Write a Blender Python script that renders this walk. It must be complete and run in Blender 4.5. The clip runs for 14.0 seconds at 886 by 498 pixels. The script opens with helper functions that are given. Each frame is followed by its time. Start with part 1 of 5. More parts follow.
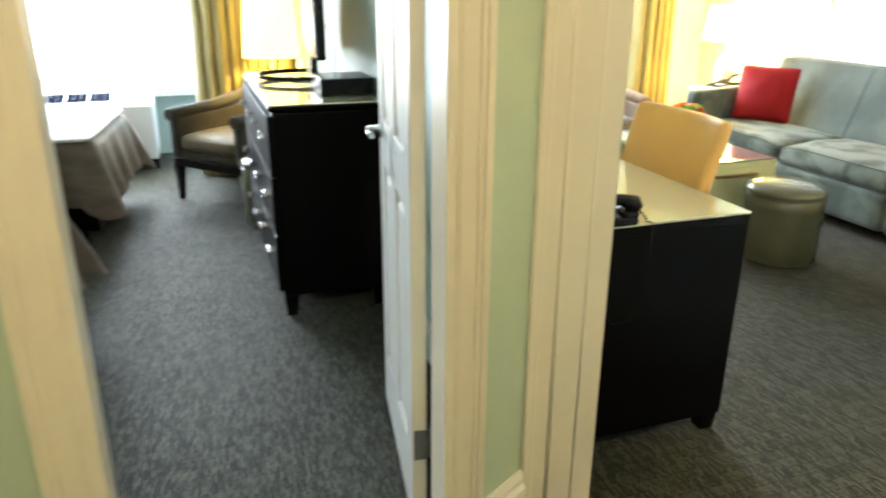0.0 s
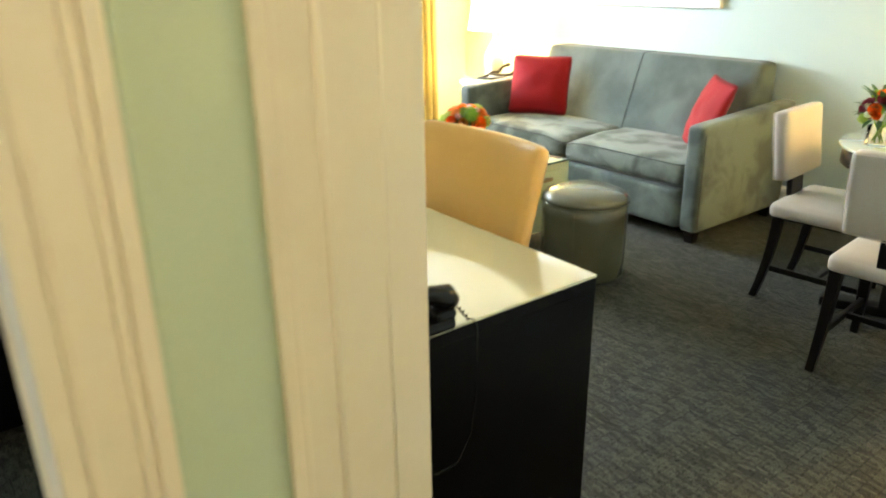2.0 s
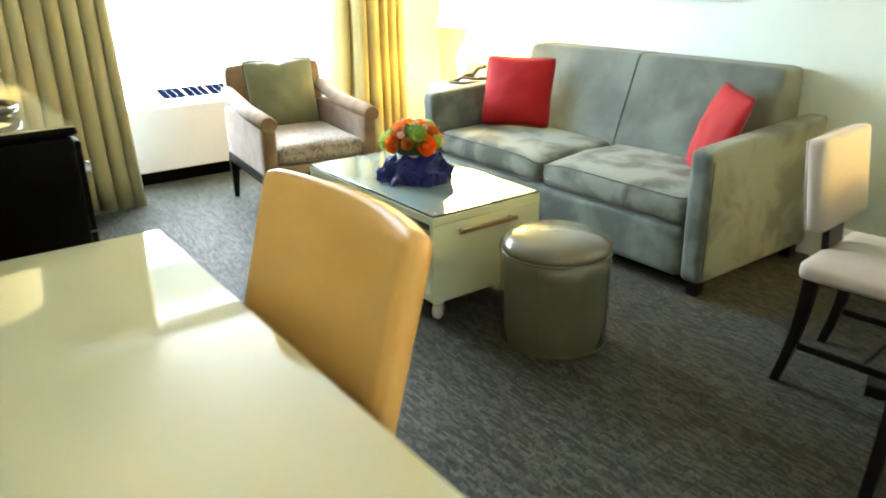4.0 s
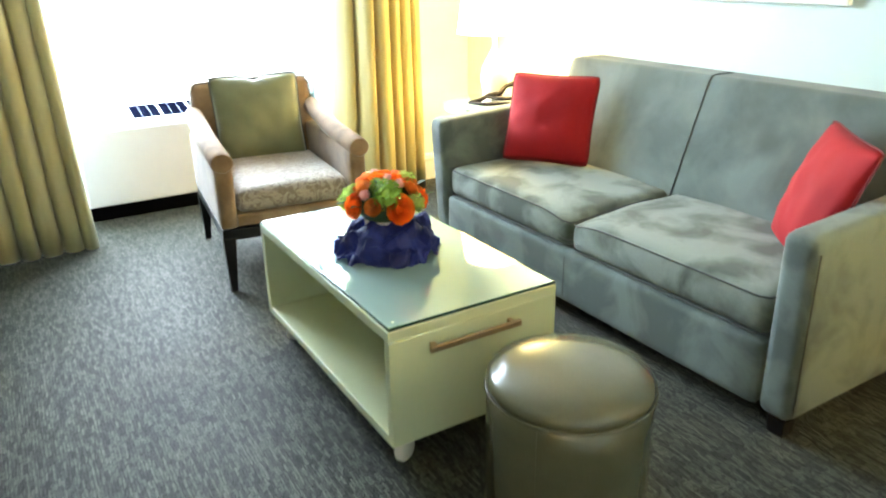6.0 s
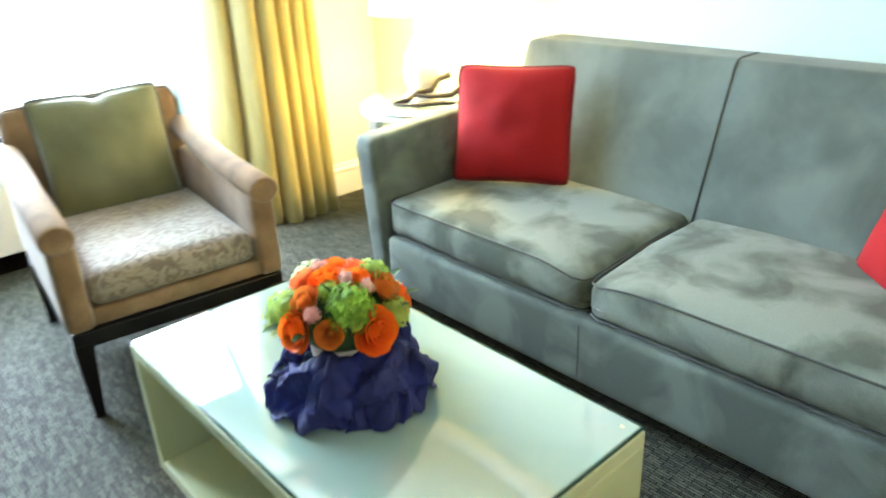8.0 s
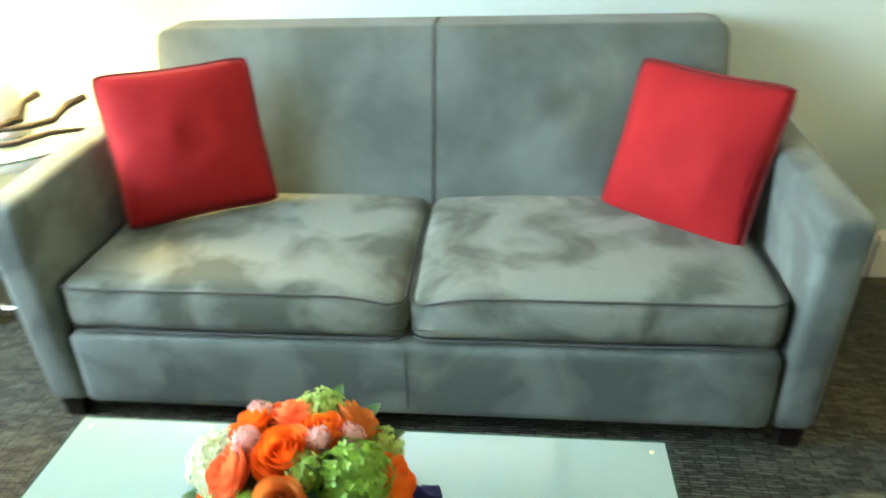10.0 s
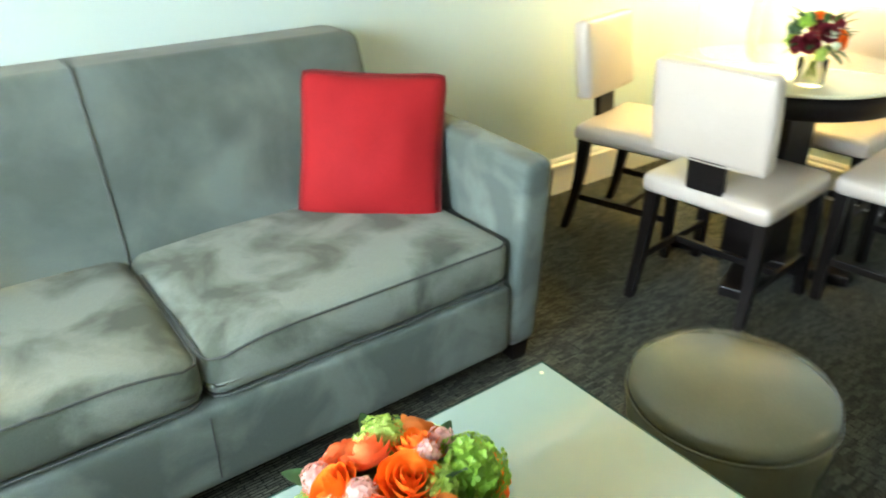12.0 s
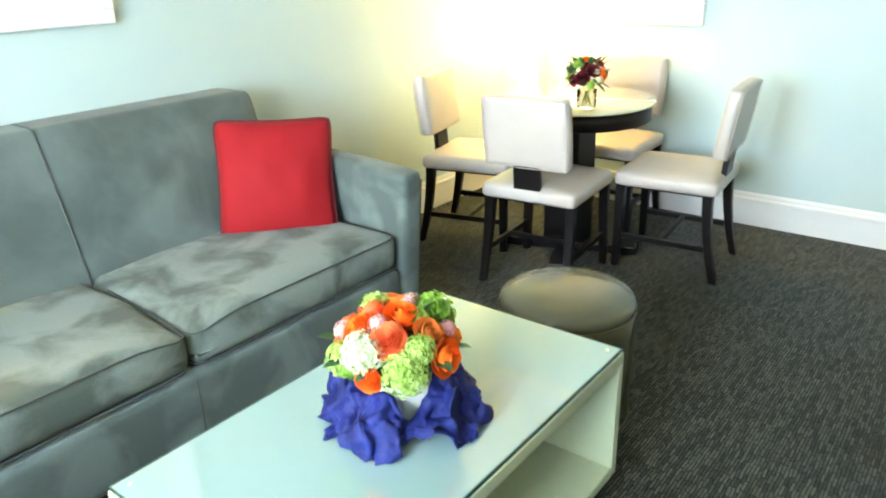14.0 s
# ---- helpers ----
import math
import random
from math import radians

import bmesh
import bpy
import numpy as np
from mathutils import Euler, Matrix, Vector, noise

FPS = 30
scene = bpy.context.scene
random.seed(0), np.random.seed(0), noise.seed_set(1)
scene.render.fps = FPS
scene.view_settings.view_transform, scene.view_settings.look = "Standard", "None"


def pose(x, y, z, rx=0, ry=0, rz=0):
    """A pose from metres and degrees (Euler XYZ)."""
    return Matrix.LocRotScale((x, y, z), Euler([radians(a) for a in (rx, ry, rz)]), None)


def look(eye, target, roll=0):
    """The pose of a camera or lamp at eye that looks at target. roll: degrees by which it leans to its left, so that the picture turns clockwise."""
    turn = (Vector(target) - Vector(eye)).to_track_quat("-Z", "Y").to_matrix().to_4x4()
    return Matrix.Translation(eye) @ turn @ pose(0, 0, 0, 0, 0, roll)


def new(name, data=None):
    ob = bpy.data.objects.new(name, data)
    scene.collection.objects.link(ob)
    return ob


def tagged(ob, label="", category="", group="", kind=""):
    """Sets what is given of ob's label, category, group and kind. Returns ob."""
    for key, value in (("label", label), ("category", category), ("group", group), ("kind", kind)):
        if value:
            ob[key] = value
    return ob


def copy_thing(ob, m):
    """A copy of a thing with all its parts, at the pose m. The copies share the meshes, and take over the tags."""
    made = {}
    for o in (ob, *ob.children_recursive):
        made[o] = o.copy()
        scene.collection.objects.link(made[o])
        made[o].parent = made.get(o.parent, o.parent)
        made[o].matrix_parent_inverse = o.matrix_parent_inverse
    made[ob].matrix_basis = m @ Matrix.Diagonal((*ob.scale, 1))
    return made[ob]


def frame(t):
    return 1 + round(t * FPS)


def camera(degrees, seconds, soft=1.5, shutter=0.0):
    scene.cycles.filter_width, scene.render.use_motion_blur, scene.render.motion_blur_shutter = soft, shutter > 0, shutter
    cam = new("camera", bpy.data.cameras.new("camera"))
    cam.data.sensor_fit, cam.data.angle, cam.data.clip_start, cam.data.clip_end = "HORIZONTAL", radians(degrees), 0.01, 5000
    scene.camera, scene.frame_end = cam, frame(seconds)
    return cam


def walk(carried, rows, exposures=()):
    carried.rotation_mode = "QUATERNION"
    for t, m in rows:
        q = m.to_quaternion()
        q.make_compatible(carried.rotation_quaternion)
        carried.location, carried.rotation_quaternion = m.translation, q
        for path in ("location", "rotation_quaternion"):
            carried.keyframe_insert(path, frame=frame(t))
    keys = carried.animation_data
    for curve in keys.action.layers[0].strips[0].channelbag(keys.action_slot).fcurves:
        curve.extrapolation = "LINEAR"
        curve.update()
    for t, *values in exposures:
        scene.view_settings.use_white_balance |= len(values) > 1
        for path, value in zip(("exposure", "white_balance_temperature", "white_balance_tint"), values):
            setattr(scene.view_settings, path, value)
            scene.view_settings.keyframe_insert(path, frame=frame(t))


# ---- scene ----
cam = camera(62.9, 14.0, soft=1.9, shutter=0.75)
PATH = [
    (0.0, 0.205, 0.166, 1.397, 69.88, -0.35, -19.14),
    (0.5, 0.272, 0.324, 1.379, 69.88, 0.16, -24.86),
    (1.0, 0.384, 0.534, 1.371, 69.74, 0.39, -30.08),
    (1.5, 0.509, 0.711, 1.364, 69.29, 0.05, -34.12),
    (2.0, 0.616, 0.869, 1.381, 69.12, 0.64, -37.45),
    (2.5, 0.787, 1.020, 1.354, 69.28, 0.73, -39.47),
    (3.0, 0.993, 1.143, 1.337, 69.00, 0.90, -39.53),
    (3.2, 1.058, 1.181, 1.335, 68.93, 0.83, -39.20),
    (5.5, 1.959, 1.775, 1.304, 68.59, 0.81, -31.99),
    (6.0, 2.120, 1.959, 1.316, 68.49, 0.83, -31.57),
    (6.5, 2.259, 2.156, 1.306, 68.39, 0.98, -31.66),
    (7.0, 2.363, 2.417, 1.309, 67.49, 1.54, -33.57),
    (7.2, 2.397, 2.509, 1.308, 67.13, 1.74, -34.45),
    (9.3, 2.447, 3.401, 1.286, 62.92, 2.08, -67.49),
    (9.5, 2.450, 3.477, 1.291, 62.52, 1.76, -72.06),
    (10.0, 2.469, 3.656, 1.295, 61.91, 1.89, -84.28),
    (10.5, 2.454, 3.845, 1.293, 62.63, 1.17, -96.40),
    (11.0, 2.489, 3.985, 1.274, 63.10, 1.30, -107.75),
    (11.5, 2.532, 4.116, 1.297, 62.42, 0.85, -117.63),
    (12.0, 2.569, 4.246, 1.291, 63.05, 0.62, -126.81),
    (12.5, 2.527, 4.389, 1.306, 64.03, 0.70, -133.41),
    (13.0, 2.423, 4.548, 1.318, 65.55, 1.13, -137.80),
    (13.5, 2.332, 4.702, 1.332, 66.60, 1.20, -140.70),
    (14.0, 2.232, 4.850, 1.336, 68.10, 1.52, -142.09),
]
walk(cam, [(t, pose(x, y, z, rx, ry, rz)) for t, x, y, z, rx, ry, rz in PATH], exposures=[(0.0, 0.04, 6580, 12), (3.2, -0.02, 6540, 12), (5.5, 0.04, 6210, 10), (7.0, 0.04, 5970, 8), (9.5, -0.09, 5930, 6), (11.0, -0.14, 6280, 6), (14.0, -0.10, 5940, 8)])

# ---- light ----
world = bpy.data.worlds.new("world")
scene.world = world
world.use_nodes = True
wn = world.node_tree.nodes
sky = wn.new("ShaderNodeTexSky")
sky.sky_type, sky.sun_disc = "NISHITA", False
sky.sun_elevation, sky.sun_rotation = radians(40), radians(20)
world.node_tree.links.new(sky.outputs[0], wn["Background"].inputs[0])
wn["Background"].inputs[1].default_value = 0.1


def lamp(name, kind, m, watts, color, **kw):
    data = bpy.data.lights.new(name, kind)
    data.energy, data.color = watts, color
    for k, v in kw.items():
        if k == "size":
            data.shape, data.size, data.size_y = "RECTANGLE", v[0], v[1]
        if k == "radius":
            data.shadow_soft_size = v
    ob = new(name, data)
    ob.matrix_basis = m
    return ob


DAY = (0.79, 0.91, 1.0)
WARM = (1.0, 0.69, 0.23)
lamp("window_light", "AREA", look((2.97, 6.99, 1.5), (2.97, 4.9, 0.0)), 455, DAY, size=(1.95, 1.65))
lamp("window_light", "AREA", look((-0.8, 6.99, 1.5), (-0.8, 4.0, 0.0)), 310, DAY, size=(2.2, 1.65))
lamp("end_table_bulb", "POINT", pose(4.44, 5.22, 1.08), 68, WARM, radius=0.05)
lamp("dining_bulb", "POINT", pose(4.35, 1.245, 1.19), 40, WARM, radius=0.05)
lamp("dresser_bulb", "POINT", pose(1.45, 4.20, 1.17), 24, WARM, radius=0.05)
lamp("bedroom_bulb", "POINT", pose(0.80, 5.60, 1.10), 60, WARM, radius=0.05)
lamp("vestibule_bulb", "POINT", pose(0.3, -0.1, 2.22), 54, (1.0, 0.74, 0.43), radius=0.12)

# ---- materials ----


def nodes_of(m):
    m.use_nodes = True
    return m.node_tree.nodes, m.node_tree.links, m.node_tree.nodes["Principled BSDF"]


def surf(name, c1, c2=None, scale=6.0, stretch=(1, 1, 1), rough=0.5, metal=0.0, fine=80.0, bump=0.1, depth=0.002, sheen=0.0, spec=0.5,
         contrast=(0.35, 0.65), coat=0.0, grain=0.25, warp=0.0, spot=None, detail=4.0):
    """Two colours mixed by broad patches, fine grain on top, relief by the grain."""
    m = bpy.data.materials.new(name)
    n, l, b = nodes_of(m)
    c2 = c2 or tuple(v * 0.86 for v in c1)
    tc, mp = n.new("ShaderNodeTexCoord"), n.new("ShaderNodeMapping")
    mp.inputs["Scale"].default_value = stretch
    l.new(tc.outputs["Object"], mp.inputs["Vector"])
    big, small = n.new("ShaderNodeTexNoise"), n.new("ShaderNodeTexNoise")
    big.inputs["Scale"].default_value, big.inputs["Detail"].default_value = scale, detail
    small.inputs["Scale"].default_value, small.inputs["Detail"].default_value = fine, 3.0
    l.new(mp.outputs[0], big.inputs["Vector"])
    l.new(mp.outputs[0], small.inputs["Vector"])
    rampn = n.new("ShaderNodeMapRange")
    rampn.inputs[1].default_value, rampn.inputs[2].default_value = contrast
    l.new(big.outputs[0], rampn.inputs[0])
    mix = n.new("ShaderNodeMix")
    mix.data_type = "RGBA"
    l.new(rampn.outputs[0], mix.inputs[0])
    mix.inputs[6].default_value, mix.inputs[7].default_value = (*c1, 1), (*c2, 1)
    g = n.new("ShaderNodeMix")
    g.data_type, g.blend_type = "RGBA", "OVERLAY"
    g.inputs[0].default_value = grain
    l.new(mix.outputs[2], g.inputs[6])
    l.new(small.outputs[0], g.inputs[7])
    out = g.outputs[2]
    big.inputs["Distortion"].default_value = warp
    if spot:
        # a round old stain: centre, radius, strength
        vm, sm, mm = n.new("ShaderNodeVectorMath"), n.new("ShaderNodeMapRange"), n.new("ShaderNodeMix")
        vm.operation = "DISTANCE"
        vm.inputs[1].default_value = spot[0]
        l.new(tc.outputs["Object"], vm.inputs[0])
        sm.inputs[1].default_value, sm.inputs[2].default_value, sm.inputs[3].default_value, sm.inputs[4].default_value = spot[1] * 0.35, spot[1], spot[2], 0.0
        l.new(vm.outputs["Value"], sm.inputs[0])
        mm.data_type = "RGBA"
        mm.inputs[7].default_value = (0.055, 0.066, 0.058, 1)
        l.new(sm.outputs[0], mm.inputs[0])
        l.new(out, mm.inputs[6])
        out = mm.outputs[2]
    l.new(out, b.inputs["Base Color"])
    b.inputs["Roughness"].default_value, b.inputs["Metallic"].default_value = rough, metal
    b.inputs["Specular IOR Level"].default_value = spec
    b.inputs["Sheen Weight"].default_value = sheen
    b.inputs["Coat Weight"].default_value = coat
    b.inputs["Coat Roughness"].default_value = 0.08
    if bump:
        bn = n.new("ShaderNodeBump")
        bn.inputs["Strength"].default_value, bn.inputs["Distance"].default_value = bump, depth
        l.new(small.outputs[0], bn.inputs["Height"])
        l.new(bn.outputs[0], b.inputs["Normal"])
    return m


WALL = surf("wall_paint", (0.50, 0.605, 0.585), (0.487, 0.59, 0.57), 1.5, rough=0.55, fine=220, bump=0.06, grain=0.05)
HALL = surf("hall_paint", (0.49, 0.59, 0.475), (0.475, 0.575, 0.46), 1.5, rough=0.55, fine=220, bump=0.06, grain=0.05)
CEIL = surf("ceiling_paint", (0.56, 0.56, 0.53), (0.535, 0.535, 0.505), 1.5, rough=0.7, fine=160, bump=0.05, grain=0.05)
TRIM = surf("trim_paint", (0.82, 0.75, 0.64), (0.79, 0.72, 0.61), 5, rough=0.35, fine=60, bump=0.05, grain=0.06)
DOORP = surf("door_paint", (0.80, 0.79, 0.78), (0.77, 0.76, 0.75), 5, rough=0.3, fine=60, bump=0.04, grain=0.05)
WHITE = surf("white_enamel", (0.80, 0.79, 0.76), (0.77, 0.76, 0.73), 4, rough=0.35, fine=90, bump=0.03, grain=0.05)
BLACK = surf("black_lacquer", (0.0014, 0.0014, 0.0017), (0.0022, 0.002, 0.002), 3, (1, 1, 0.3), rough=0.38, fine=60, bump=0.04, grain=0.1, spec=0.06)
ESPRESSO = surf("espresso_wood", (0.005, 0.004, 0.004), (0.008, 0.006, 0.0055), 8, (1, 1, 0.15), rough=0.35, fine=90, bump=0.05, grain=0.15, spec=0.2)
SUEDE = surf("grey_suede", (0.075, 0.095, 0.087), (0.134, 0.165, 0.151), 5.0, rough=0.85, fine=350, bump=0.15, depth=0.001, sheen=0.12, spec=0.2, contrast=(0.42, 0.58), grain=0.18, warp=0.4, detail=7.0)
BACK_SUEDE = surf("back_suede", (0.072, 0.091, 0.083), (0.126, 0.155, 0.144), 3.4, rough=0.85, fine=350, bump=0.15, depth=0.001, sheen=0.12, spec=0.2, contrast=(0.38, 0.62), grain=0.12, warp=0.25, detail=6.0,
                  spot=((4.50, 3.56, 0.685), 0.07, 0.55))
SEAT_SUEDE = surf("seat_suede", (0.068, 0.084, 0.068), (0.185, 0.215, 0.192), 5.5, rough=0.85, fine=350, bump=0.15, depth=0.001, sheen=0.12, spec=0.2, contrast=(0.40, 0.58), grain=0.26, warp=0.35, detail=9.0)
BROWN_PIPE = surf("brown_piping", (0.07, 0.045, 0.03), rough=0.8, bump=0.0)
PIPING = surf("dark_piping", (0.05, 0.058, 0.057), rough=0.8, bump=0.0)
RED = surf("red_cloth", (0.26, 0.008, 0.011), (0.238, 0.007, 0.010), 9, rough=0.75, fine=420, bump=0.3, depth=0.001, sheen=0.02, spec=0.15, grain=0.2)
REDPIPE = surf("red_piping", (0.13, 0.008, 0.010), rough=0.8, bump=0.0)
OLIVE = surf("olive_satin", (0.105, 0.112, 0.048), (0.145, 0.15, 0.068), 6, rough=0.45, fine=260, bump=0.15, sheen=0.3, grain=0.12)
TAN = surf("tan_chenille", (0.165, 0.092, 0.040), (0.255, 0.152, 0.074), 11, rough=0.8, fine=260, bump=0.25, sheen=0.3, grain=0.3)
BROCADE = surf("brocade_seat", (0.135, 0.096, 0.066), (0.26, 0.215, 0.17), 26, (1, 1.3, 1), rough=0.55, fine=200, bump=0.3, sheen=0.3, grain=0.3, contrast=(0.42, 0.56), warp=2.2)
VINYL = surf("olive_vinyl", (0.086, 0.086, 0.052), (0.106, 0.105, 0.066), 5, coat=0.25, rough=0.25, fine=240, bump=0.12, depth=0.001, grain=0.12)
PEARL = surf("pearl_vinyl", (0.50, 0.445, 0.39), (0.46, 0.41, 0.36), 5, rough=0.3, fine=260, bump=0.10, depth=0.001, grain=0.08)
AMBER = surf("amber_leather", (0.78, 0.45, 0.13), (0.72, 0.40, 0.11), 4, rough=0.3, fine=220, bump=0.10, depth=0.001, grain=0.08)
MINT = surf("mint_lacquer", (0.55, 0.60, 0.40), (0.53, 0.58, 0.385), 3, rough=0.3, fine=60, bump=0.02, grain=0.04)
DESKTOP = surf("pale_glass_top", (0.65, 0.63, 0.42), (0.63, 0.61, 0.405), 2, rough=0.05, fine=30, bump=0.0, grain=0.02, coat=1.0, spec=0.7)
DESKTOP.node_tree.nodes["Principled BSDF"].inputs["Coat Roughness"].default_value = 0.02
DESKTOP.node_tree.nodes["Principled BSDF"].inputs["Coat IOR"].default_value = 1.7
TABLETOP = surf("mint_glass_top", (0.255, 0.362, 0.352), (0.245, 0.352, 0.342), 2, rough=0.04, fine=30, bump=0.0, grain=0.02, coat=1.0, spec=0.9)
TABLETOP.node_tree.nodes["Principled BSDF"].inputs["Coat Roughness"].default_value = 0.015
TABLETOP.node_tree.nodes["Principled BSDF"].inputs["Coat IOR"].default_value = 1.9
EDGE_GLASS = surf("green_glass_edge", (0.030, 0.075, 0.060), (0.024, 0.062, 0.050), 20, rough=0.1, bump=0.0, grain=0.05)
CHROME = surf("chrome", (0.75, 0.75, 0.76), rough=0.15, metal=1.0, bump=0.0)
STEEL = surf("dull_steel", (0.20, 0.19, 0.17), rough=0.45, metal=0.7, bump=0.0)
BRONZE = surf("brushed_bronze", (0.40, 0.29, 0.17), (0.34, 0.24, 0.14), 8, (1, 20, 1), rough=0.35, metal=0.8, bump=0.05)
CURTAIN = surf("olive_curtain", (0.40, 0.355, 0.175), (0.50, 0.445, 0.235), 5, (3, 3, 0.4), rough=0.5, fine=300, bump=0.15, sheen=0.2, grain=0.2)
# the olive curtain cloth again, with the lamps' gold light in its colour
LAMPLIT_CLOTH = surf("lamplit_curtain", (0.30, 0.235, 0.070), (0.39, 0.31, 0.10), 5, (3, 3, 0.4), rough=0.5, fine=300, bump=0.15, sheen=0.2, grain=0.2)
LINING = surf("pale_lining", (0.52, 0.52, 0.44), (0.47, 0.47, 0.40), 4, (3, 3, 0.4), rough=0.7, fine=300, bump=0.15, sheen=0.2, grain=0.2)
PLASTIC = surf("black_plastic", (0.005, 0.005, 0.006), (0.007, 0.007, 0.008), 10, rough=0.25, fine=200, bump=0.03, grain=0.1, spec=0.25)
GREYPL = surf("grey_plastic", (0.42, 0.46, 0.56), (0.38, 0.42, 0.52), 10, rough=0.4, fine=200, bump=0.05, grain=0.1)
PAPER = surf("white_paper", (0.80, 0.78, 0.74), (0.76, 0.74, 0.70), 9, rough=0.7, fine=120, bump=0.05, grain=0.06)
NAVY = surf("navy_paper", (0.006, 0.010, 0.078), (0.014, 0.022, 0.155), 16, rough=0.6, fine=95, bump=0.7, depth=0.006, grain=0.25, spec=0.3)
_n, _l, _b = nodes_of(NAVY)
_mix, _tr = _n.new("ShaderNodeMixShader"), _n.new("ShaderNodeBsdfTranslucent")
_tr.inputs["Color"].default_value = (0.05, 0.10, 0.62, 1)
_mix.inputs[0].default_value = 0.16
_l.new(_b.outputs[0], _mix.inputs[1])
_l.new(_tr.outputs[0], _mix.inputs[2])
_l.new(_mix.outputs[0], _n["Material Output"].inputs["Surface"])
BARK = surf("twig_bark", (0.020, 0.013, 0.009), (0.010, 0.007, 0.005), 30, rough=0.7, fine=200, bump=0.5, grain=0.4)
BEDC = surf("bedspread", (0.135, 0.090, 0.060), (0.078, 0.052, 0.036), 5, (1, 1, 3), spec=0.3, rough=0.55, fine=260, bump=0.2, sheen=0.3, grain=0.2)
SHEET = surf("bed_linen", (0.80, 0.78, 0.76), (0.74, 0.72, 0.70), 6, rough=0.8, fine=200, bump=0.2, grain=0.1)
ENAMEL = surf("cool_enamel", (0.74, 0.755, 0.80), (0.71, 0.725, 0.77), 4, rough=0.4, fine=90, bump=0.04, grain=0.06)
GRILLE = surf("grille_blue", (0.0022, 0.0030, 0.0085), (0.003, 0.004, 0.011), 10, rough=0.9, bump=0.0, spec=0.0)
ART = surf("pale_print", (0.72, 0.72, 0.66), (0.55, 0.60, 0.55), 3, (1, 1, 1.5), rough=0.5, fine=40, bump=0.0)


def carpet_material():
    m = bpy.data.materials.new("carpet")
    n, l, b = nodes_of(m)
    tc = n.new("ShaderNodeTexCoord")

    def noise_at(scale, stretch, detail):
        mp, t = n.new("ShaderNodeMapping"), n.new("ShaderNodeTexNoise")
        mp.inputs["Scale"].default_value = stretch
        t.inputs["Scale"].default_value, t.inputs["Detail"].default_value = scale, detail
        l.new(tc.outputs["Object"], mp.inputs["Vector"])
        l.new(mp.outputs[0], t.inputs["Vector"])
        return t

    streak, tuft, wide = noise_at(1.0, (150, 26, 1), 2.0), noise_at(420, (1, 0.6, 1), 2.0), noise_at(1.3, (1, 1, 1), 3.0)
    r = n.new("ShaderNodeValToRGB")
    r.color_ramp.elements[0].position, r.color_ramp.elements[0].color = 0.26, (0.004, 0.005, 0.004, 1)
    r.color_ramp.elements[1].position, r.color_ramp.elements[1].color = 0.62, (0.084, 0.087, 0.065, 1)
    e = r.color_ramp.elements.new(0.44)
    e.color = (0.0225, 0.0250, 0.0185, 1)
    warp = noise_at(14.0, (1, 1, 1), 2.0)
    bend, turn, dash = n.new("ShaderNodeVectorMath"), n.new("ShaderNodeMapping"), n.new("ShaderNodeTexBrick")
    bend.operation = "MULTIPLY_ADD"
    bend.inputs[1].default_value = (0.009, 0.009, 0.0)
    l.new(warp.outputs["Color"], bend.inputs[0])
    l.new(tc.outputs["Object"], bend.inputs[2])
    turn.inputs["Rotation"].default_value = (0, 0, radians(90))
    l.new(bend.outputs[0], turn.inputs["Vector"])
    l.new(turn.outputs[0], dash.inputs["Vector"])
    dash.inputs["Color1"].default_value, dash.inputs["Color2"].default_value, dash.inputs["Mortar"].default_value = (0.40, 0.40, 0.40, 1), (0.66, 0.66, 0.66, 1), (0.0, 0.0, 0.0, 1)
    dash.inputs["Scale"].default_value, dash.inputs["Mortar Size"].default_value, dash.inputs["Mortar Smooth"].default_value = 1.0, 0.0019, 0.5
    dash.inputs["Brick Width"].default_value, dash.inputs["Row Height"].default_value = 0.044, 0.0095
    dash.offset, dash.offset_frequency = 0.37, 3
    blend = n.new("ShaderNodeMix")
    blend.inputs[0].default_value = 0.7
    l.new(streak.outputs[0], blend.inputs[2])
    l.new(dash.outputs["Color"], blend.inputs[3])
    l.new(blend.outputs[0], r.inputs[0])
    gloss = n.new("ShaderNodeMapRange")
    gloss.inputs[1].default_value, gloss.inputs[2].default_value, gloss.inputs[3].default_value, gloss.inputs[4].default_value = 0.25, 0.6, 0.03, 0.24
    l.new(blend.outputs[0], gloss.inputs[0])
    l.new(gloss.outputs[0], b.inputs["Specular IOR Level"])
    mx = n.new("ShaderNodeMix")
    mx.data_type, mx.blend_type = "RGBA", "OVERLAY"
    mx.inputs[0].default_value = 0.5
    l.new(r.outputs[0], mx.inputs[6])
    l.new(tuft.outputs[0], mx.inputs[7])
    hs, mr = n.new("ShaderNodeHueSaturation"), n.new("ShaderNodeMapRange")
    mr.inputs[1].default_value, mr.inputs[2].default_value, mr.inputs[3].default_value, mr.inputs[4].default_value = 0.3, 0.7, 0.88, 1.12
    l.new(wide.outputs[0], mr.inputs[0])
    l.new(mr.outputs[0], hs.inputs["Value"])
    l.new(mx.outputs[2], hs.inputs["Color"])
    l.new(hs.outputs[0], b.inputs["Base Color"])
    ad = n.new("ShaderNodeMath")
    ad.operation = "ADD"
    l.new(blend.outputs[0], ad.inputs[0])
    l.new(tuft.outputs[0], ad.inputs[1])
    bn = n.new("ShaderNodeBump")
    bn.inputs["Strength"].default_value, bn.inputs["Distance"].default_value = 0.4, 0.004
    l.new(ad.outputs[0], bn.inputs["Height"])
    l.new(bn.outputs[0], b.inputs["Normal"])
    b.inputs["Roughness"].default_value, b.inputs["Specular IOR Level"].default_value = 0.58, 0.17
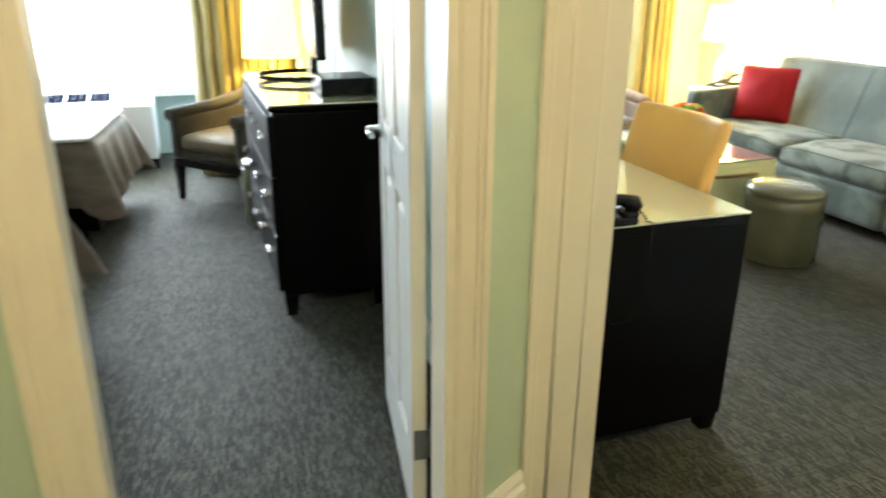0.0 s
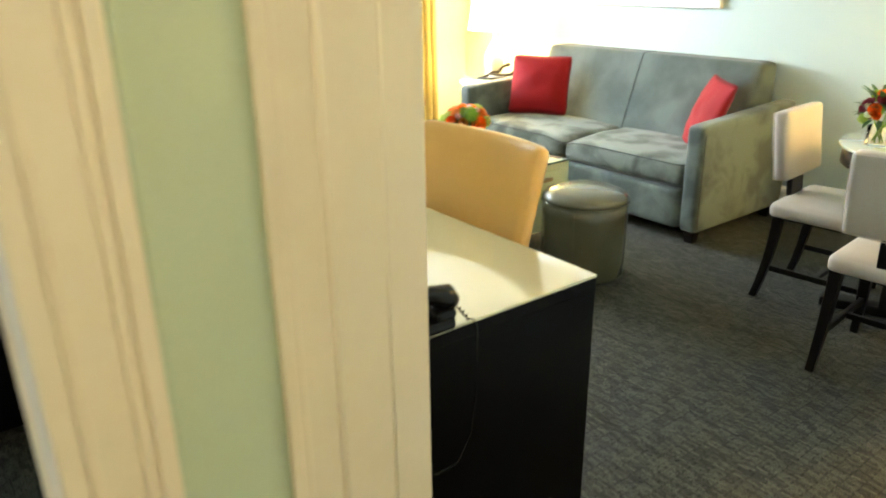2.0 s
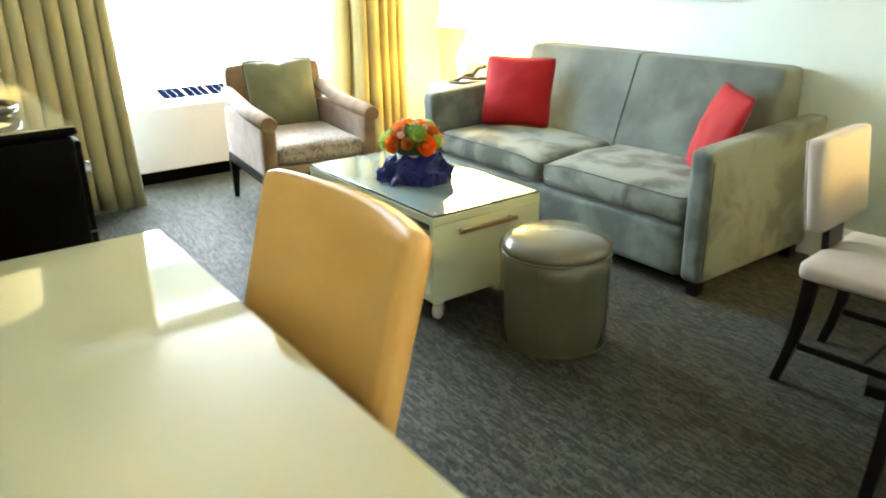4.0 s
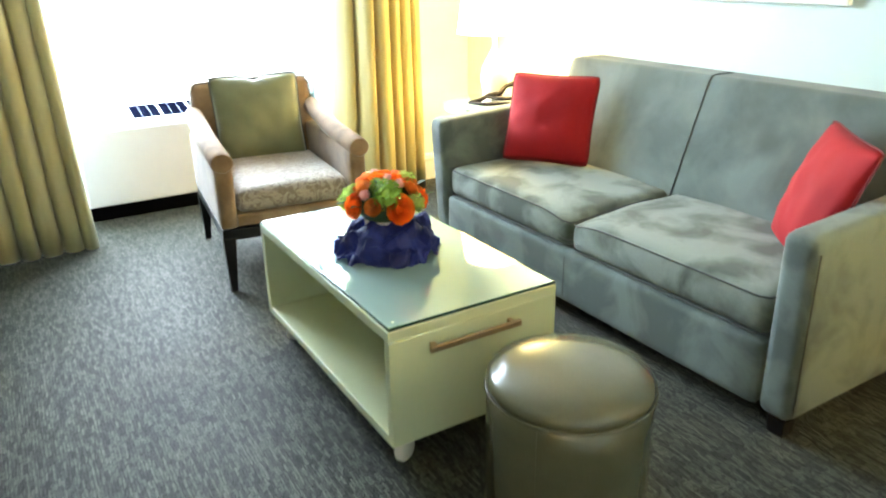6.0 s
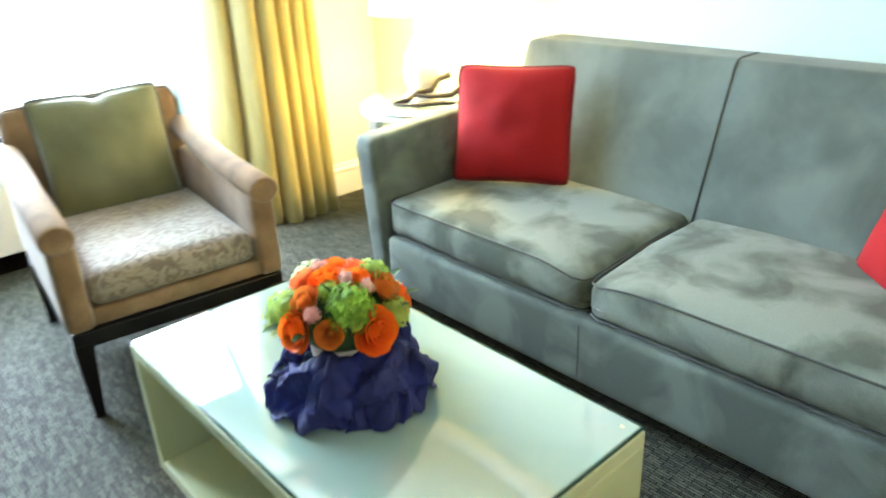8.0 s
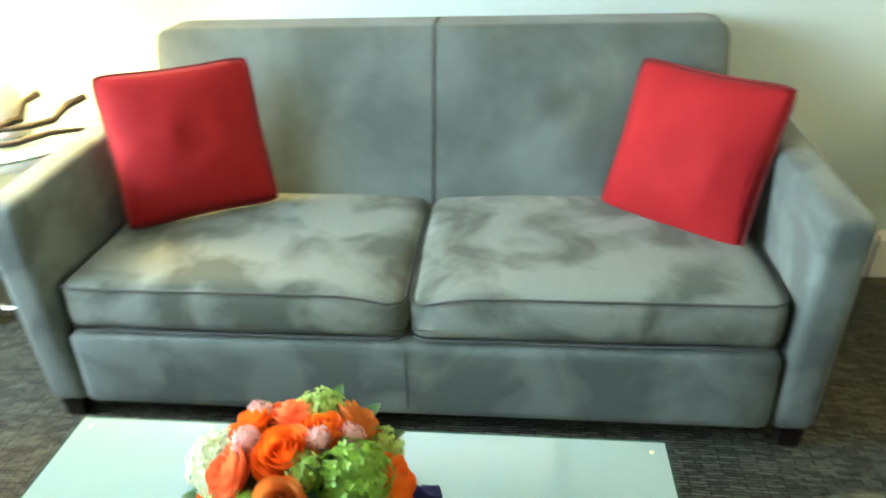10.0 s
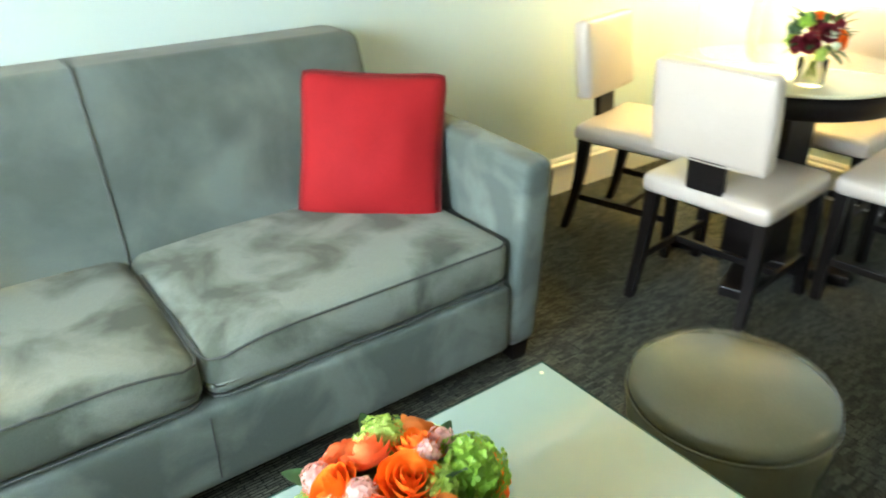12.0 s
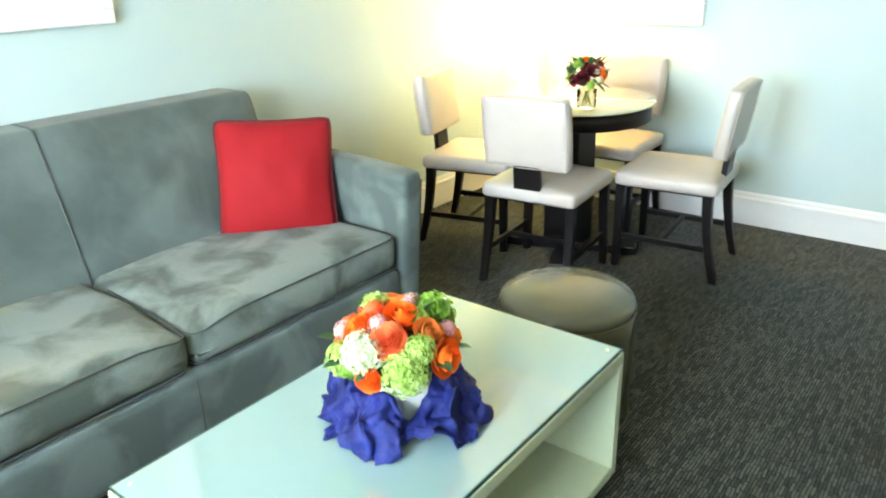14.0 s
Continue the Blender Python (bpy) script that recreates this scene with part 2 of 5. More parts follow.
    b.inputs["Sheen Weight"].default_value = 0.05
    return m


def glass_material(name, tint=(1, 1, 1), rough=0.0):
    m = bpy.data.materials.new(name)
    n, l, b = nodes_of(m)
    b.inputs["Base Color"].default_value = (*tint, 1)
    b.inputs["Transmission Weight"].default_value, b.inputs["Roughness"].default_value, b.inputs["IOR"].default_value = 1.0, rough, 1.45
    return m


def glow_material(name, color, strength, base=(0.8, 0.7, 0.5)):
    m = bpy.data.materials.new(name)
    n, l, b = nodes_of(m)
    b.inputs["Base Color"].default_value = (*base, 1)
    b.inputs["Emission Color"].default_value, b.inputs["Emission Strength"].default_value = (*color, 1), strength
    b.inputs["Roughness"].default_value = 0.8
    return m


CARPET = carpet_material()
THIN_GLASS = glass_material("thin_glass")
THIN_GLASS.node_tree.nodes["Principled BSDF"].inputs["IOR"].default_value = 1.12
PANE = glass_material("window_glass")
SHADE = glow_material("lit_lampshade", (1.0, 0.69, 0.22), 34.0)
FLOOR_SHADE = glow_material("floor_lampshade", (1.0, 0.62, 0.16), 38.0)
GOLD_SHADE = glow_material("gold_lampshade", (1.0, 0.70, 0.18), 4.5, (0.5, 0.4, 0.15))
POLE = surf("grey_lamp_pole", (0.22, 0.235, 0.27), (0.19, 0.205, 0.24), 6, rough=0.5, metal=0.2, fine=200, bump=0.02, grain=0.06)
DIM_SHADE = glow_material("dim_lampshade", (1.0, 0.80, 0.30), 0.85)
DAYGLOW = glow_material("bright_sky", (0.93, 0.98, 1.0), 3.0)

# ---- mesh helpers ----


def merge(*bms):
    out = bmesh.new()
    for b in bms:
        me = bpy.data.meshes.new("tmp")
        b.to_mesh(me)
        out.from_mesh(me)
        bpy.data.meshes.remove(me)
        b.free()
    return out


def box(x0, x1, y0, y1, z0, z1, b=0.004, seg=2):
    bm = bmesh.new()
    bmesh.ops.create_cube(bm, size=1)
    for v in bm.verts:
        v.co = Vector(((x0 + x1) / 2 + v.co.x * (x1 - x0), (y0 + y1) / 2 + v.co.y * (y1 - y0), (z0 + z1) / 2 + v.co.z * (z1 - z0)))
    b = min(b, 0.45 * min(abs(x1 - x0), abs(y1 - y0), abs(z1 - z0)))
    if b > 0:
        bmesh.ops.bevel(bm, geom=list(bm.edges), offset=b, segments=seg, profile=0.5, affect="EDGES")
    return bm


def soft(x0, x1, y0, y1, z0, z1, r=0.03, crown=0.0, bulge=0.0, cuts=11, wob=0.0):
    """A padded block: rounded edges, a crowned top and faintly swollen sides."""
    bm = bmesh.new()
    bmesh.ops.create_cube(bm, size=2)
    bmesh.ops.subdivide_edges(bm, edges=list(bm.edges), cuts=cuts, use_grid_fill=True)
    c = Vector(((x0 + x1) / 2, (y0 + y1) / 2, (z0 + z1) / 2))
    h = Vector((abs(x1 - x0) / 2, abs(y1 - y0) / 2, abs(z1 - z0) / 2))
    r = min(r, 0.98 * min(h))
    for v in bm.verts:
        u = Vector([math.sin(math.pi / 2 * max(-1, min(1, a))) for a in v.co])
        p = Vector((u.x * h.x, u.y * h.y, u.z * h.z))
        q = Vector([max(-(h[i] - r), min(h[i] - r, p[i])) for i in range(3)])
        d = p - q
        p = q + (d.normalized() * r if d.length > 1e-6 else d)
        if u.z > 0.2:
            p.z += crown * (1 - u.x ** 4) * (1 - u.y ** 4)
        p.x += bulge * u.x * (1 - u.y ** 2) * (1 - u.z ** 2)
        p.y += bulge * u.y * (1 - u.x ** 2) * (1 - u.z ** 2)
        p += c
        if wob:
            p += noise.noise_vector(p * 6) * wob
        v.co = p
    for f in bm.faces:
        f.smooth = True
    return bm


def tube(points, r, closed=False, seg=8, taper=None):
    bm = bmesh.new()
    pts = [Vector(p) for p in points]
    rings, last, n = [], None, len(pts)
    for i, p in enumerate(pts):
        a = pts[(i - 1) % n] if closed or i else p
        b = pts[(i + 1) % n] if closed or i < n - 1 else p
        t = (b - a).normalized()
        if last is None:
            last = t.orthogonal().normalized()
        last = (last - t * last.dot(t)).normalized()
        s = t.cross(last)
        k = r * (taper[i] if taper else 1)
        rings.append([bm.verts.new(p + (last * math.cos(w) + s * math.sin(w)) * k) for w in [2 * math.pi * j / seg for j in range(seg)]])
    for i in range(n if closed else n - 1):
        a, b = rings[i], rings[(i + 1) % n]
        for j in range(seg):
            f = bm.faces.new((a[j], a[(j + 1) % seg], b[(j + 1) % seg], b[j]))
            f.smooth = True
    if not closed:
        bm.faces.new(rings[0][::-1])
        bm.faces.new(rings[-1])
    return bm


def lathe(profile, cx=0, cy=0, seg=40, smooth=True):
    """Turns (radius, height) pairs about the upright axis at cx, cy."""
    bm = bmesh.new()
    rings = []
    for r, z in profile:
        if r < 1e-5:
            rings.append([bm.verts.new((cx, cy, z))])
        else:
            rings.append([bm.verts.new((cx + r * math.cos(2 * math.pi * j / seg), cy + r * math.sin(2 * math.pi * j / seg), z)) for j in range(seg)])
    for a, b in zip(rings, rings[1:]):
        for j in range(seg):
            k = (j + 1) % seg
            if len(a) == 1 and len(b) == 1:
                continue
            if len(a) == 1:
                f = bm.faces.new((a[0], b[k], b[j]))
            elif len(b) == 1:
                f = bm.faces.new((a[j], a[k], b[0]))
            else:
                f = bm.faces.new((a[j], a[k], b[k], b[j]))
            f.smooth = smooth
    bmesh.ops.recalc_face_normals(bm, faces=list(bm.faces))
    return bm


def prism(outline, z0, z1, b=0.0):
    """An upright block over a plan outline."""
    bm = bmesh.new()
    lo, hi = [bm.verts.new((x, y, z0)) for x, y in outline], [bm.verts.new((x, y, z1)) for x, y in outline]
    bm.faces.new(lo[::-1])
    bm.faces.new(hi)
    n = len(lo)
    for i in range(n):
        bm.faces.new((lo[i], lo[(i + 1) % n], hi[(i + 1) % n], hi[i]))
    bmesh.ops.recalc_face_normals(bm, faces=list(bm.faces))
    if b:
        bmesh.ops.bevel(bm, geom=list(bm.edges), offset=b, segments=2, profile=0.5, affect="EDGES")
    return bm


def leg(top, bottom, w0, w1, bend=None, n=5):
    """A square leg that tapers from w0 at the top to w1 at the foot, along a slight bend."""
    bm = bmesh.new()
    a, b = Vector(top), Vector(bottom)
    rings = []
    for i in range(n + 1):
        s = i / n
        p = a.lerp(b, s)
        if bend:
            p += Vector(bend) * (s * s - s)
        w = (w0 + (w1 - w0) * s) / 2
        rings.append([bm.verts.new(p + Vector((dx * w, dy * w, 0))) for dx, dy in ((-1, -1), (1, -1), (1, 1), (-1, 1))])
    for r, q in zip(rings, rings[1:]):
        for j in range(4):
            bm.faces.new((r[j], q[j], q[(j + 1) % 4], r[(j + 1) % 4]))
    bm.faces.new(rings[0])
    bm.faces.new(rings[-1][::-1])
    bmesh.ops.recalc_face_normals(bm, faces=list(bm.faces))
    bmesh.ops.bevel(bm, geom=[e for e in bm.edges if e.calc_face_angle(0) > 0.8], offset=0.003, segments=2, profile=0.5, affect="EDGES")
    return bm


def link(name, bm, material):
    me = bpy.data.meshes.new(name)
    bm.to_mesh(me)
    bm.free()
    me.materials.append(material)
    return new(name, me)


def part(name, bm, material, parent, label=""):
    ob = link(name, bm, material)
    ob.parent = parent
    return tagged(ob, label)


def thing(name, label, category, m=None, group=""):
    ob = new(name)
    ob.empty_display_size = 0.1
    if m is not None:
        ob.matrix_basis = m
    return tagged(ob, label, category, group)


def structure(name, bm, material, label=""):
    return tagged(link(name, bm, material), label, kind="structure")

# ---- structure ----
CEIL_Z = 2.42
structure("floor", box(-2.7, 4.95, -1.2, 7.0, -0.1, 0.0, 0), CARPET, "grey-green loop-pile carpet with short streaks")
structure("ceiling", box(-2.7, 4.95, -1.2, 7.0, CEIL_Z, CEIL_Z + 0.1, 0), CEIL, "plain off-white painted ceiling")
structure("wall_east", box(4.75, 4.9, 0.9, 7.0, 0, CEIL_Z, 0), WALL, "pale green painted wall behind the sofa")
structure("wall_south", box(1.76, 4.75, 0.95, 1.07, 0, CEIL_Z, 0), WALL, "pale green painted wall behind the dining table")
structure("wall_divider", box(1.0, 1.112, 1.62, 5.95, 0, CEIL_Z, 0), WALL, "pale green wall between the two rooms")
structure("wall_bedroom_west", box(-2.7, -2.55, 1.46, 7.0, 0, CEIL_Z, 0), WALL)


def north_wall(name, x0, x1, wx0, wx1):
    """A wall with a deep window bay cut in it, and the bay's sides and sill wall behind."""
    for bm in (box(x0, wx0, 5.95, 6.95, 0, CEIL_Z, 0), box(wx1, x1, 5.95, 6.95, 0, CEIL_Z, 0), box(wx0, wx1, 6.82, 6.95, 0, 0.60, 0), box(wx0, wx1, 6.82, 6.95, 2.3, CEIL_Z, 0)):
        structure(name, bm, WALL, "pale green wall round a deep window bay")


north_wall("wall_north_living", 1.12, 4.75, 1.93, 3.98)
north_wall("wall_north_bedroom", -2.55, 1.12, -1.95, 0.32)


def window(name, wx0, wx1):
    w = tagged(new(name), "wide aluminium window flooded with daylight", "window", kind="structure")
    part("window_frame", merge(box(wx0, wx0 + 0.05, 6.84, 6.90, 0.60, 2.3), box(wx1 - 0.05, wx1, 6.84, 6.90, 0.60, 2.3),
                               box(wx0 + 0.05, wx1 - 0.05, 6.84, 6.90, 0.60, 0.65), box(wx0 + 0.05, wx1 - 0.05, 6.84, 6.90, 2.25, 2.3)), WHITE, w)
    part("window_sill", box(wx0 + 0.002, wx1 - 0.002, 6.70, 6.818, 0.50, 0.602), WHITE, w)
    p = part("pane", box(wx0 + 0.05, wx1 - 0.05, 6.866, 6.872, 0.65, 2.25, 0), PANE, w)
    p.visible_shadow = False
    return w


window("window_1", 1.93, 3.98)
window("window_2", -1.95, 0.32)
structure("backdrop", box(-9, 12, 9.0, 9.05, -3, 7, 0), DAYGLOW, "bright overcast daylight outside")

# doorway wall between the vestibule and the bedroom
for bm in (box(-2.55, -0.04, 1.455, 1.535, 0, CEIL_Z, 0), box(0.68, 0.76, 1.455, 1.535, 0, CEIL_Z, 0), prism([(0.76, 1.455), (0.90, 1.535), (0.90, 1.60), (0.76, 1.60)], 0, CEIL_Z),
           box(-0.04, 0.68, 1.455, 1.535, 2.06, CEIL_Z, 0)):
    structure("wall_vestibule_north", bm, HALL, "soft green wall beside a bedroom doorway")
structure("wall_end", merge(prism([(0.901, 1.534), (1.124, 1.572), (1.124, 1.62), (0.98, 1.62), (0.901, 1.60)], 0, CEIL_Z)), TRIM, "cream painted wall end of the cased opening")
structure("wall_vestibule_west", box(-0.9, -0.78, -1.1, 1.455, 0, CEIL_Z, 0), HALL)
structure("wall_vestibule_south", box(-0.9, 1.88, -1.2, -1.08, 0, CEIL_Z, 0), HALL)
structure("wall_vestibule_east", box(1.76, 1.88, -1.08, 0.95, 0, CEIL_Z, 0), HALL)


def casing(name, x0, x1, yf, outer_left, z1=2.13):
    """Moulded door trim: a flat back board, a raised outer bead and a stepped inner edge."""
    w = x1 - x0
    bms = [box(x0, x1, yf - 0.012, yf, 0, z1, 0.002)]
    steps = [(0.0, 0.24, 0.026), (0.24, 0.42, 0.021), (0.42, 0.92, 0.016)]
    for a, b, d in steps:
        if not outer_left:
            a, b = 1 - b, 1 - a
        bms.append(box(x0 + a * w, x0 + b * w, yf - d, yf - 0.012, 0, z1, 0.004, 3))
    return structure(name, merge(*bms), TRIM, "cream moulded door casing")


casing("trim", -0.125, -0.045, 1.455, True)
casing("trim", 0.6805, 0.75, 1.455, False)
casing("trim", 0.892, 0.962, 1.5455, True)
structure("trim", merge(box(-0.045, -0.02, 1.443, 1.54, 0, 2.06, 0.003), box(0.658, 0.680, 1.443, 1.54, 0, 2.06, 0.003), box(-0.02, 0.658, 1.443, 1.54, 2.035, 2.06, 0.003)),
          TRIM, "cream door lining")
structure("trim", prism([(0.963, 1.534), (1.045, 1.548), (1.045, 1.5605), (0.963, 1.5465)], 0, 2.2), TRIM, "cream door stop")
for bx, by in ((0.966, 1.536), (1.05, 1.5575)):
    structure("trim", tube([(bx, by, 0), (bx, by, 2.2)], 0.007, False, 8), TRIM, "cream bead on the wall end")
structure("trim", box(-0.125, 0.75, 1.437, 1.455, 2.07, 2.15), TRIM, "cream head casing")


def baseboard(x0, y0, x1, y1, tall=1.0):
    """A tall skirting board with a moulded cap, along a wall whose face runs from one corner to the other."""
    d = Vector((x1 - x0, y1 - y0, 0))
    n = Vector((-d.y, d.x, 0)).normalized()
    length = d.length
    prof = [(0, 0), (0.014, 0), (0.014, 0.125), (0.020, 0.130), (0.020, 0.142), (0.012, 0.150), (0.012, 0.160), (0.006, 0.172), (0, 0.172)]
    bm = bmesh.new()
    ends = []
    for s in (0, 1):
        ends.append([bm.verts.new(Vector((x0, y0, 0)) + d * s + n * a + Vector((0, 0, z * tall))) for a, z in prof])
    bm.faces.new(ends[0])
    bm.faces.new(ends[1][::-1])
    for i in range(len(prof)):
        j = (i + 1) % len(prof)
        bm.faces.new((ends[0][i], ends[1][i], ends[1][j], ends[0][j]))
    bmesh.ops.recalc_face_normals(bm, faces=list(bm.faces))
    return structure("baseboard", bm, WHITE, "white moulded skirting board")


baseboard(4.749, 1.07, 4.749, 5.95)
baseboard(1.78, 1.071, 4.73, 1.071)
baseboard(4.73, 5.949, 3.99, 5.949)
baseboard(1.92, 5.949, 1.13, 5.949)
baseboard(0.888, 1.5275, 0.765, 1.457, 1.5)
baseboard(1.0, 1.65, 1.0, 5.9)
baseboard(0.99, 5.949, 0.33, 5.949)


structure("crown_moulding", merge(box(4.65, 4.748, 1.075, 5.945, CEIL_Z - 0.10, CEIL_Z - 0.002, 0.03), box(1.76, 4.65, 1.072, 1.17, CEIL_Z - 0.10, CEIL_Z - 0.002, 0.02),
                                  box(1.14, 4.65, 5.89, 5.948, CEIL_Z - 0.075, CEIL_Z - 0.002, 0.02)), WHITE, "white crown moulding")

# ---- things: living room ----


def pillow(name, label, w, h, t, m, cloth, pipe, dent=0.0, group=""):
    """A square cushion: two swollen sheets that meet in a piped seam."""
    th = thing(name, label, "cushion", m, group)
    n = 22
    bm = bmesh.new()
    rows = {}

    def at(u, v, side):
        ku, kv = 1 - 0.048 * (1 - v * v) - 0.045 * abs(v) ** 9, 1 - 0.048 * (1 - u * u) - 0.045 * abs(u) ** 9
        fat = max(0.0, (1 - u * u) * (1 - v * v)) ** 0.55
        wr = 0.009 * noise.noise(Vector((u * 3.1 + 7 * side, v * 3.1, w * 9))) * fat
        x, z = u * w / 2 * ku, v * h / 2 * kv
        if dent and v > 0.3:
            z -= dent * math.exp(-(u / 0.14) ** 2) * (v - 0.3) / 0.7
        return Vector((x, side * (t / 2 * fat * (0.6 if side > 0 else 1.0) + wr), z))

    for side in (-1, 1):
        g = [[None] * (n + 1) for _ in range(n + 1)]
        for i in range(n + 1):
            for j in range(n + 1):
                edge_v = i in (0, n) or j in (0, n)
                if side == 1 and edge_v:
                    g[i][j] = rows[(i, j)]
                else:
                    g[i][j] = bm.verts.new(at(-1 + 2 * i / n, -1 + 2 * j / n, side))
                    if edge_v:
                        rows[(i, j)] = g[i][j]
        for i in range(n):
            for j in range(n):
                q = (g[i][j], g[i + 1][j], g[i + 1][j + 1], g[i][j + 1])
                f = bm.faces.new(q if side == -1 else q[::-1])
                f.smooth = True
    rim = [at(-1 + 2 * i / n, -1, -1) for i in range(n)] + [at(1, -1 + 2 * i / n, -1) for i in range(n)] + \
          [at(1 - 2 * i / n, 1, -1) for i in range(n)] + [at(-1, 1 - 2 * i / n, -1) for i in range(n)]
    part("cover", bm, cloth, th)
    part("piping", tube(rim, 0.0032, True, 6), pipe, th)
    return th


def corner_pose(tl, tr, bl):
    """The pose of a square whose top corners and lower left corner are known."""
    tl, tr, bl = Vector(tl), Vector(tr), Vector(bl)
    u = (tr - tl).normalized()
    v = (tl - bl)
    v = (v - u * v.dot(u)).normalized()
    m = Matrix((u, v.cross(u), v)).transposed().to_4x4()
    c = (tr + bl) / 2
    return Matrix.Translation(c) @ m


def make_sofa():
    s = thing("sofa", "grey-green suede two-seat sofa with piped cushions and red pillows", "sofa", pose(0, 0, 0))
    y0, y1, ym = 3.055, 4.775, 3.912
    part("base", soft(3.855, 4.66, y0 - 0.003, y1 + 0.003, 0.068, 0.288, 0.025), SUEDE, s)
    part("base_seam", box(3.8535, 3.857, 3.920, 3.924, 0.095, 0.266, 0.001), PIPING, s)
    for k, (a, b, sgn) in enumerate(((y0 - 0.112, y0 - 0.004, -1), (y1 + 0.004, y1 + 0.112, 1))):
        bm = soft(3.835, 4.70, a, b, 0.060, 0.643, 0.030, 0.0, 0.0, 13)
        for v in bm.verts:
            f = max(0.0, (v.co.z - 0.07) / 0.6)
            v.co.x -= 0.03 * f * (1 if v.co.x < 4.0 else 0)
            v.co.z += 0.045 * (v.co.x - 3.83) / 0.87 * f
            v.co.x += 0.03
            v.co.y += sgn * 0.012 * f
        arm = part("arm", bm, SUEDE, s)
        yo = a - 0.001 if sgn < 0 else b + 0.001
        pts = [(3.882 - 0.03 * f, yo + sgn * 0.012 * f, 0.09 + 0.51 * f) for f in [i / 8 for i in range(9)]]
        part("arm_welt", tube(pts, 0.0025, False, 6), PIPING, arm)
    bm = soft(4.40, 4.735, y0 + 0.03, y1 - 0.03, 0.20, 0.885, 0.036, 0.0, 0.015, 17)
    for v in bm.verts:
        f = (v.co.z - 0.38) / 0.5
        v.co.x += 0.165 * f * (4.735 - v.co.x) / 0.335
    part("backrest", bm, BACK_SUEDE, s, "grey-green suede backrest with a centre seam")
    def face_x(z):
        x = 4.40 - 0.015 * (1 - ((z - 0.5425) / 0.3425) ** 2)
        return x + 0.165 * (z - 0.38) / 0.5 * (4.735 - x) / 0.335

    seam = [(face_x(z) - 0.001, ym - 0.004, z) for z in [0.41 + 0.04 * i for i in range(12)]]
    xt = face_x(0.85)
    seam += [(xt + 0.007, ym - 0.004, 0.870), (xt + 0.020, ym - 0.004, 0.882), (xt + 0.05, ym - 0.004, 0.886), (4.70, ym - 0.004, 0.886)]
    part("back_seam", tube(seam, 0.0036, False, 6), PIPING, s, "dark piped centre seam")

    def sag(x, y):
        """The cushions give way at the front where they meet."""
        return 0.024 * math.exp(-((y - ym) / 0.10) ** 2) * max(0.0, min(1.0, (4.15 - x) / 0.25))

    for a, b in ((y0 + 0.002, ym - 0.004), (ym + 0.004, y1 - 0.002)):
        bm = soft(3.868, 4.46, a, b, 0.290, 0.427, 0.035, 0.012, 0.010, 15, 0.004)
        for v in bm.verts:
            if v.co.z > 0.34:
                v.co.z -= sag(v.co.x, v.co.y)
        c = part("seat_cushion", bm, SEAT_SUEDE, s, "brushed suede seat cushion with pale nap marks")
        for z in (0.417, 0.299):
            ring = [(4.30, a + 0.001, z), (4.05, a + 0.001, z), (3.905, a + 0.002, z), (3.880, a + 0.010, z)] + [(3.864, a + 0.04 + (b - a - 0.08) * i / 14, z) for i in range(15)]
            ring += [(3.880, b - 0.010, z), (3.905, b - 0.002, z), (4.05, b - 0.001, z), (4.30, b - 0.001, z)]
            part("piping", tube([(px, py, pz - (sag(px, py) if pz > 0.34 else 0)) for px, py, pz in ring], 0.0032, False, 6), PIPING, c)
    for x, y in ((3.91, 2.99), (3.91, 4.84), (4.65, 2.99), (4.65, 4.84)):
        part("foot", leg((x, y, 0.058), (x, y, 0.0), 0.06, 0.05, n=1), ESPRESSO, s)
    return s


make_sofa()
pillow("throw_pillow", "square red woven pillow leaning on the sofa arm", 0.42, 0.42, 0.15, corner_pose((4.235, 4.80, 0.83), (4.475, 4.435, 0.827), (4.12, 4.70, 0.445)), RED, REDPIPE, group="red sofa pillows")
pillow("throw_pillow", "square red woven pillow tilted against the sofa arm", 0.425, 0.44, 0.15, corner_pose((4.485, 3.335, 0.803), (4.213, 3.009, 0.788), (4.385, 3.43, 0.420)), RED, REDPIPE, group="red sofa pillows")


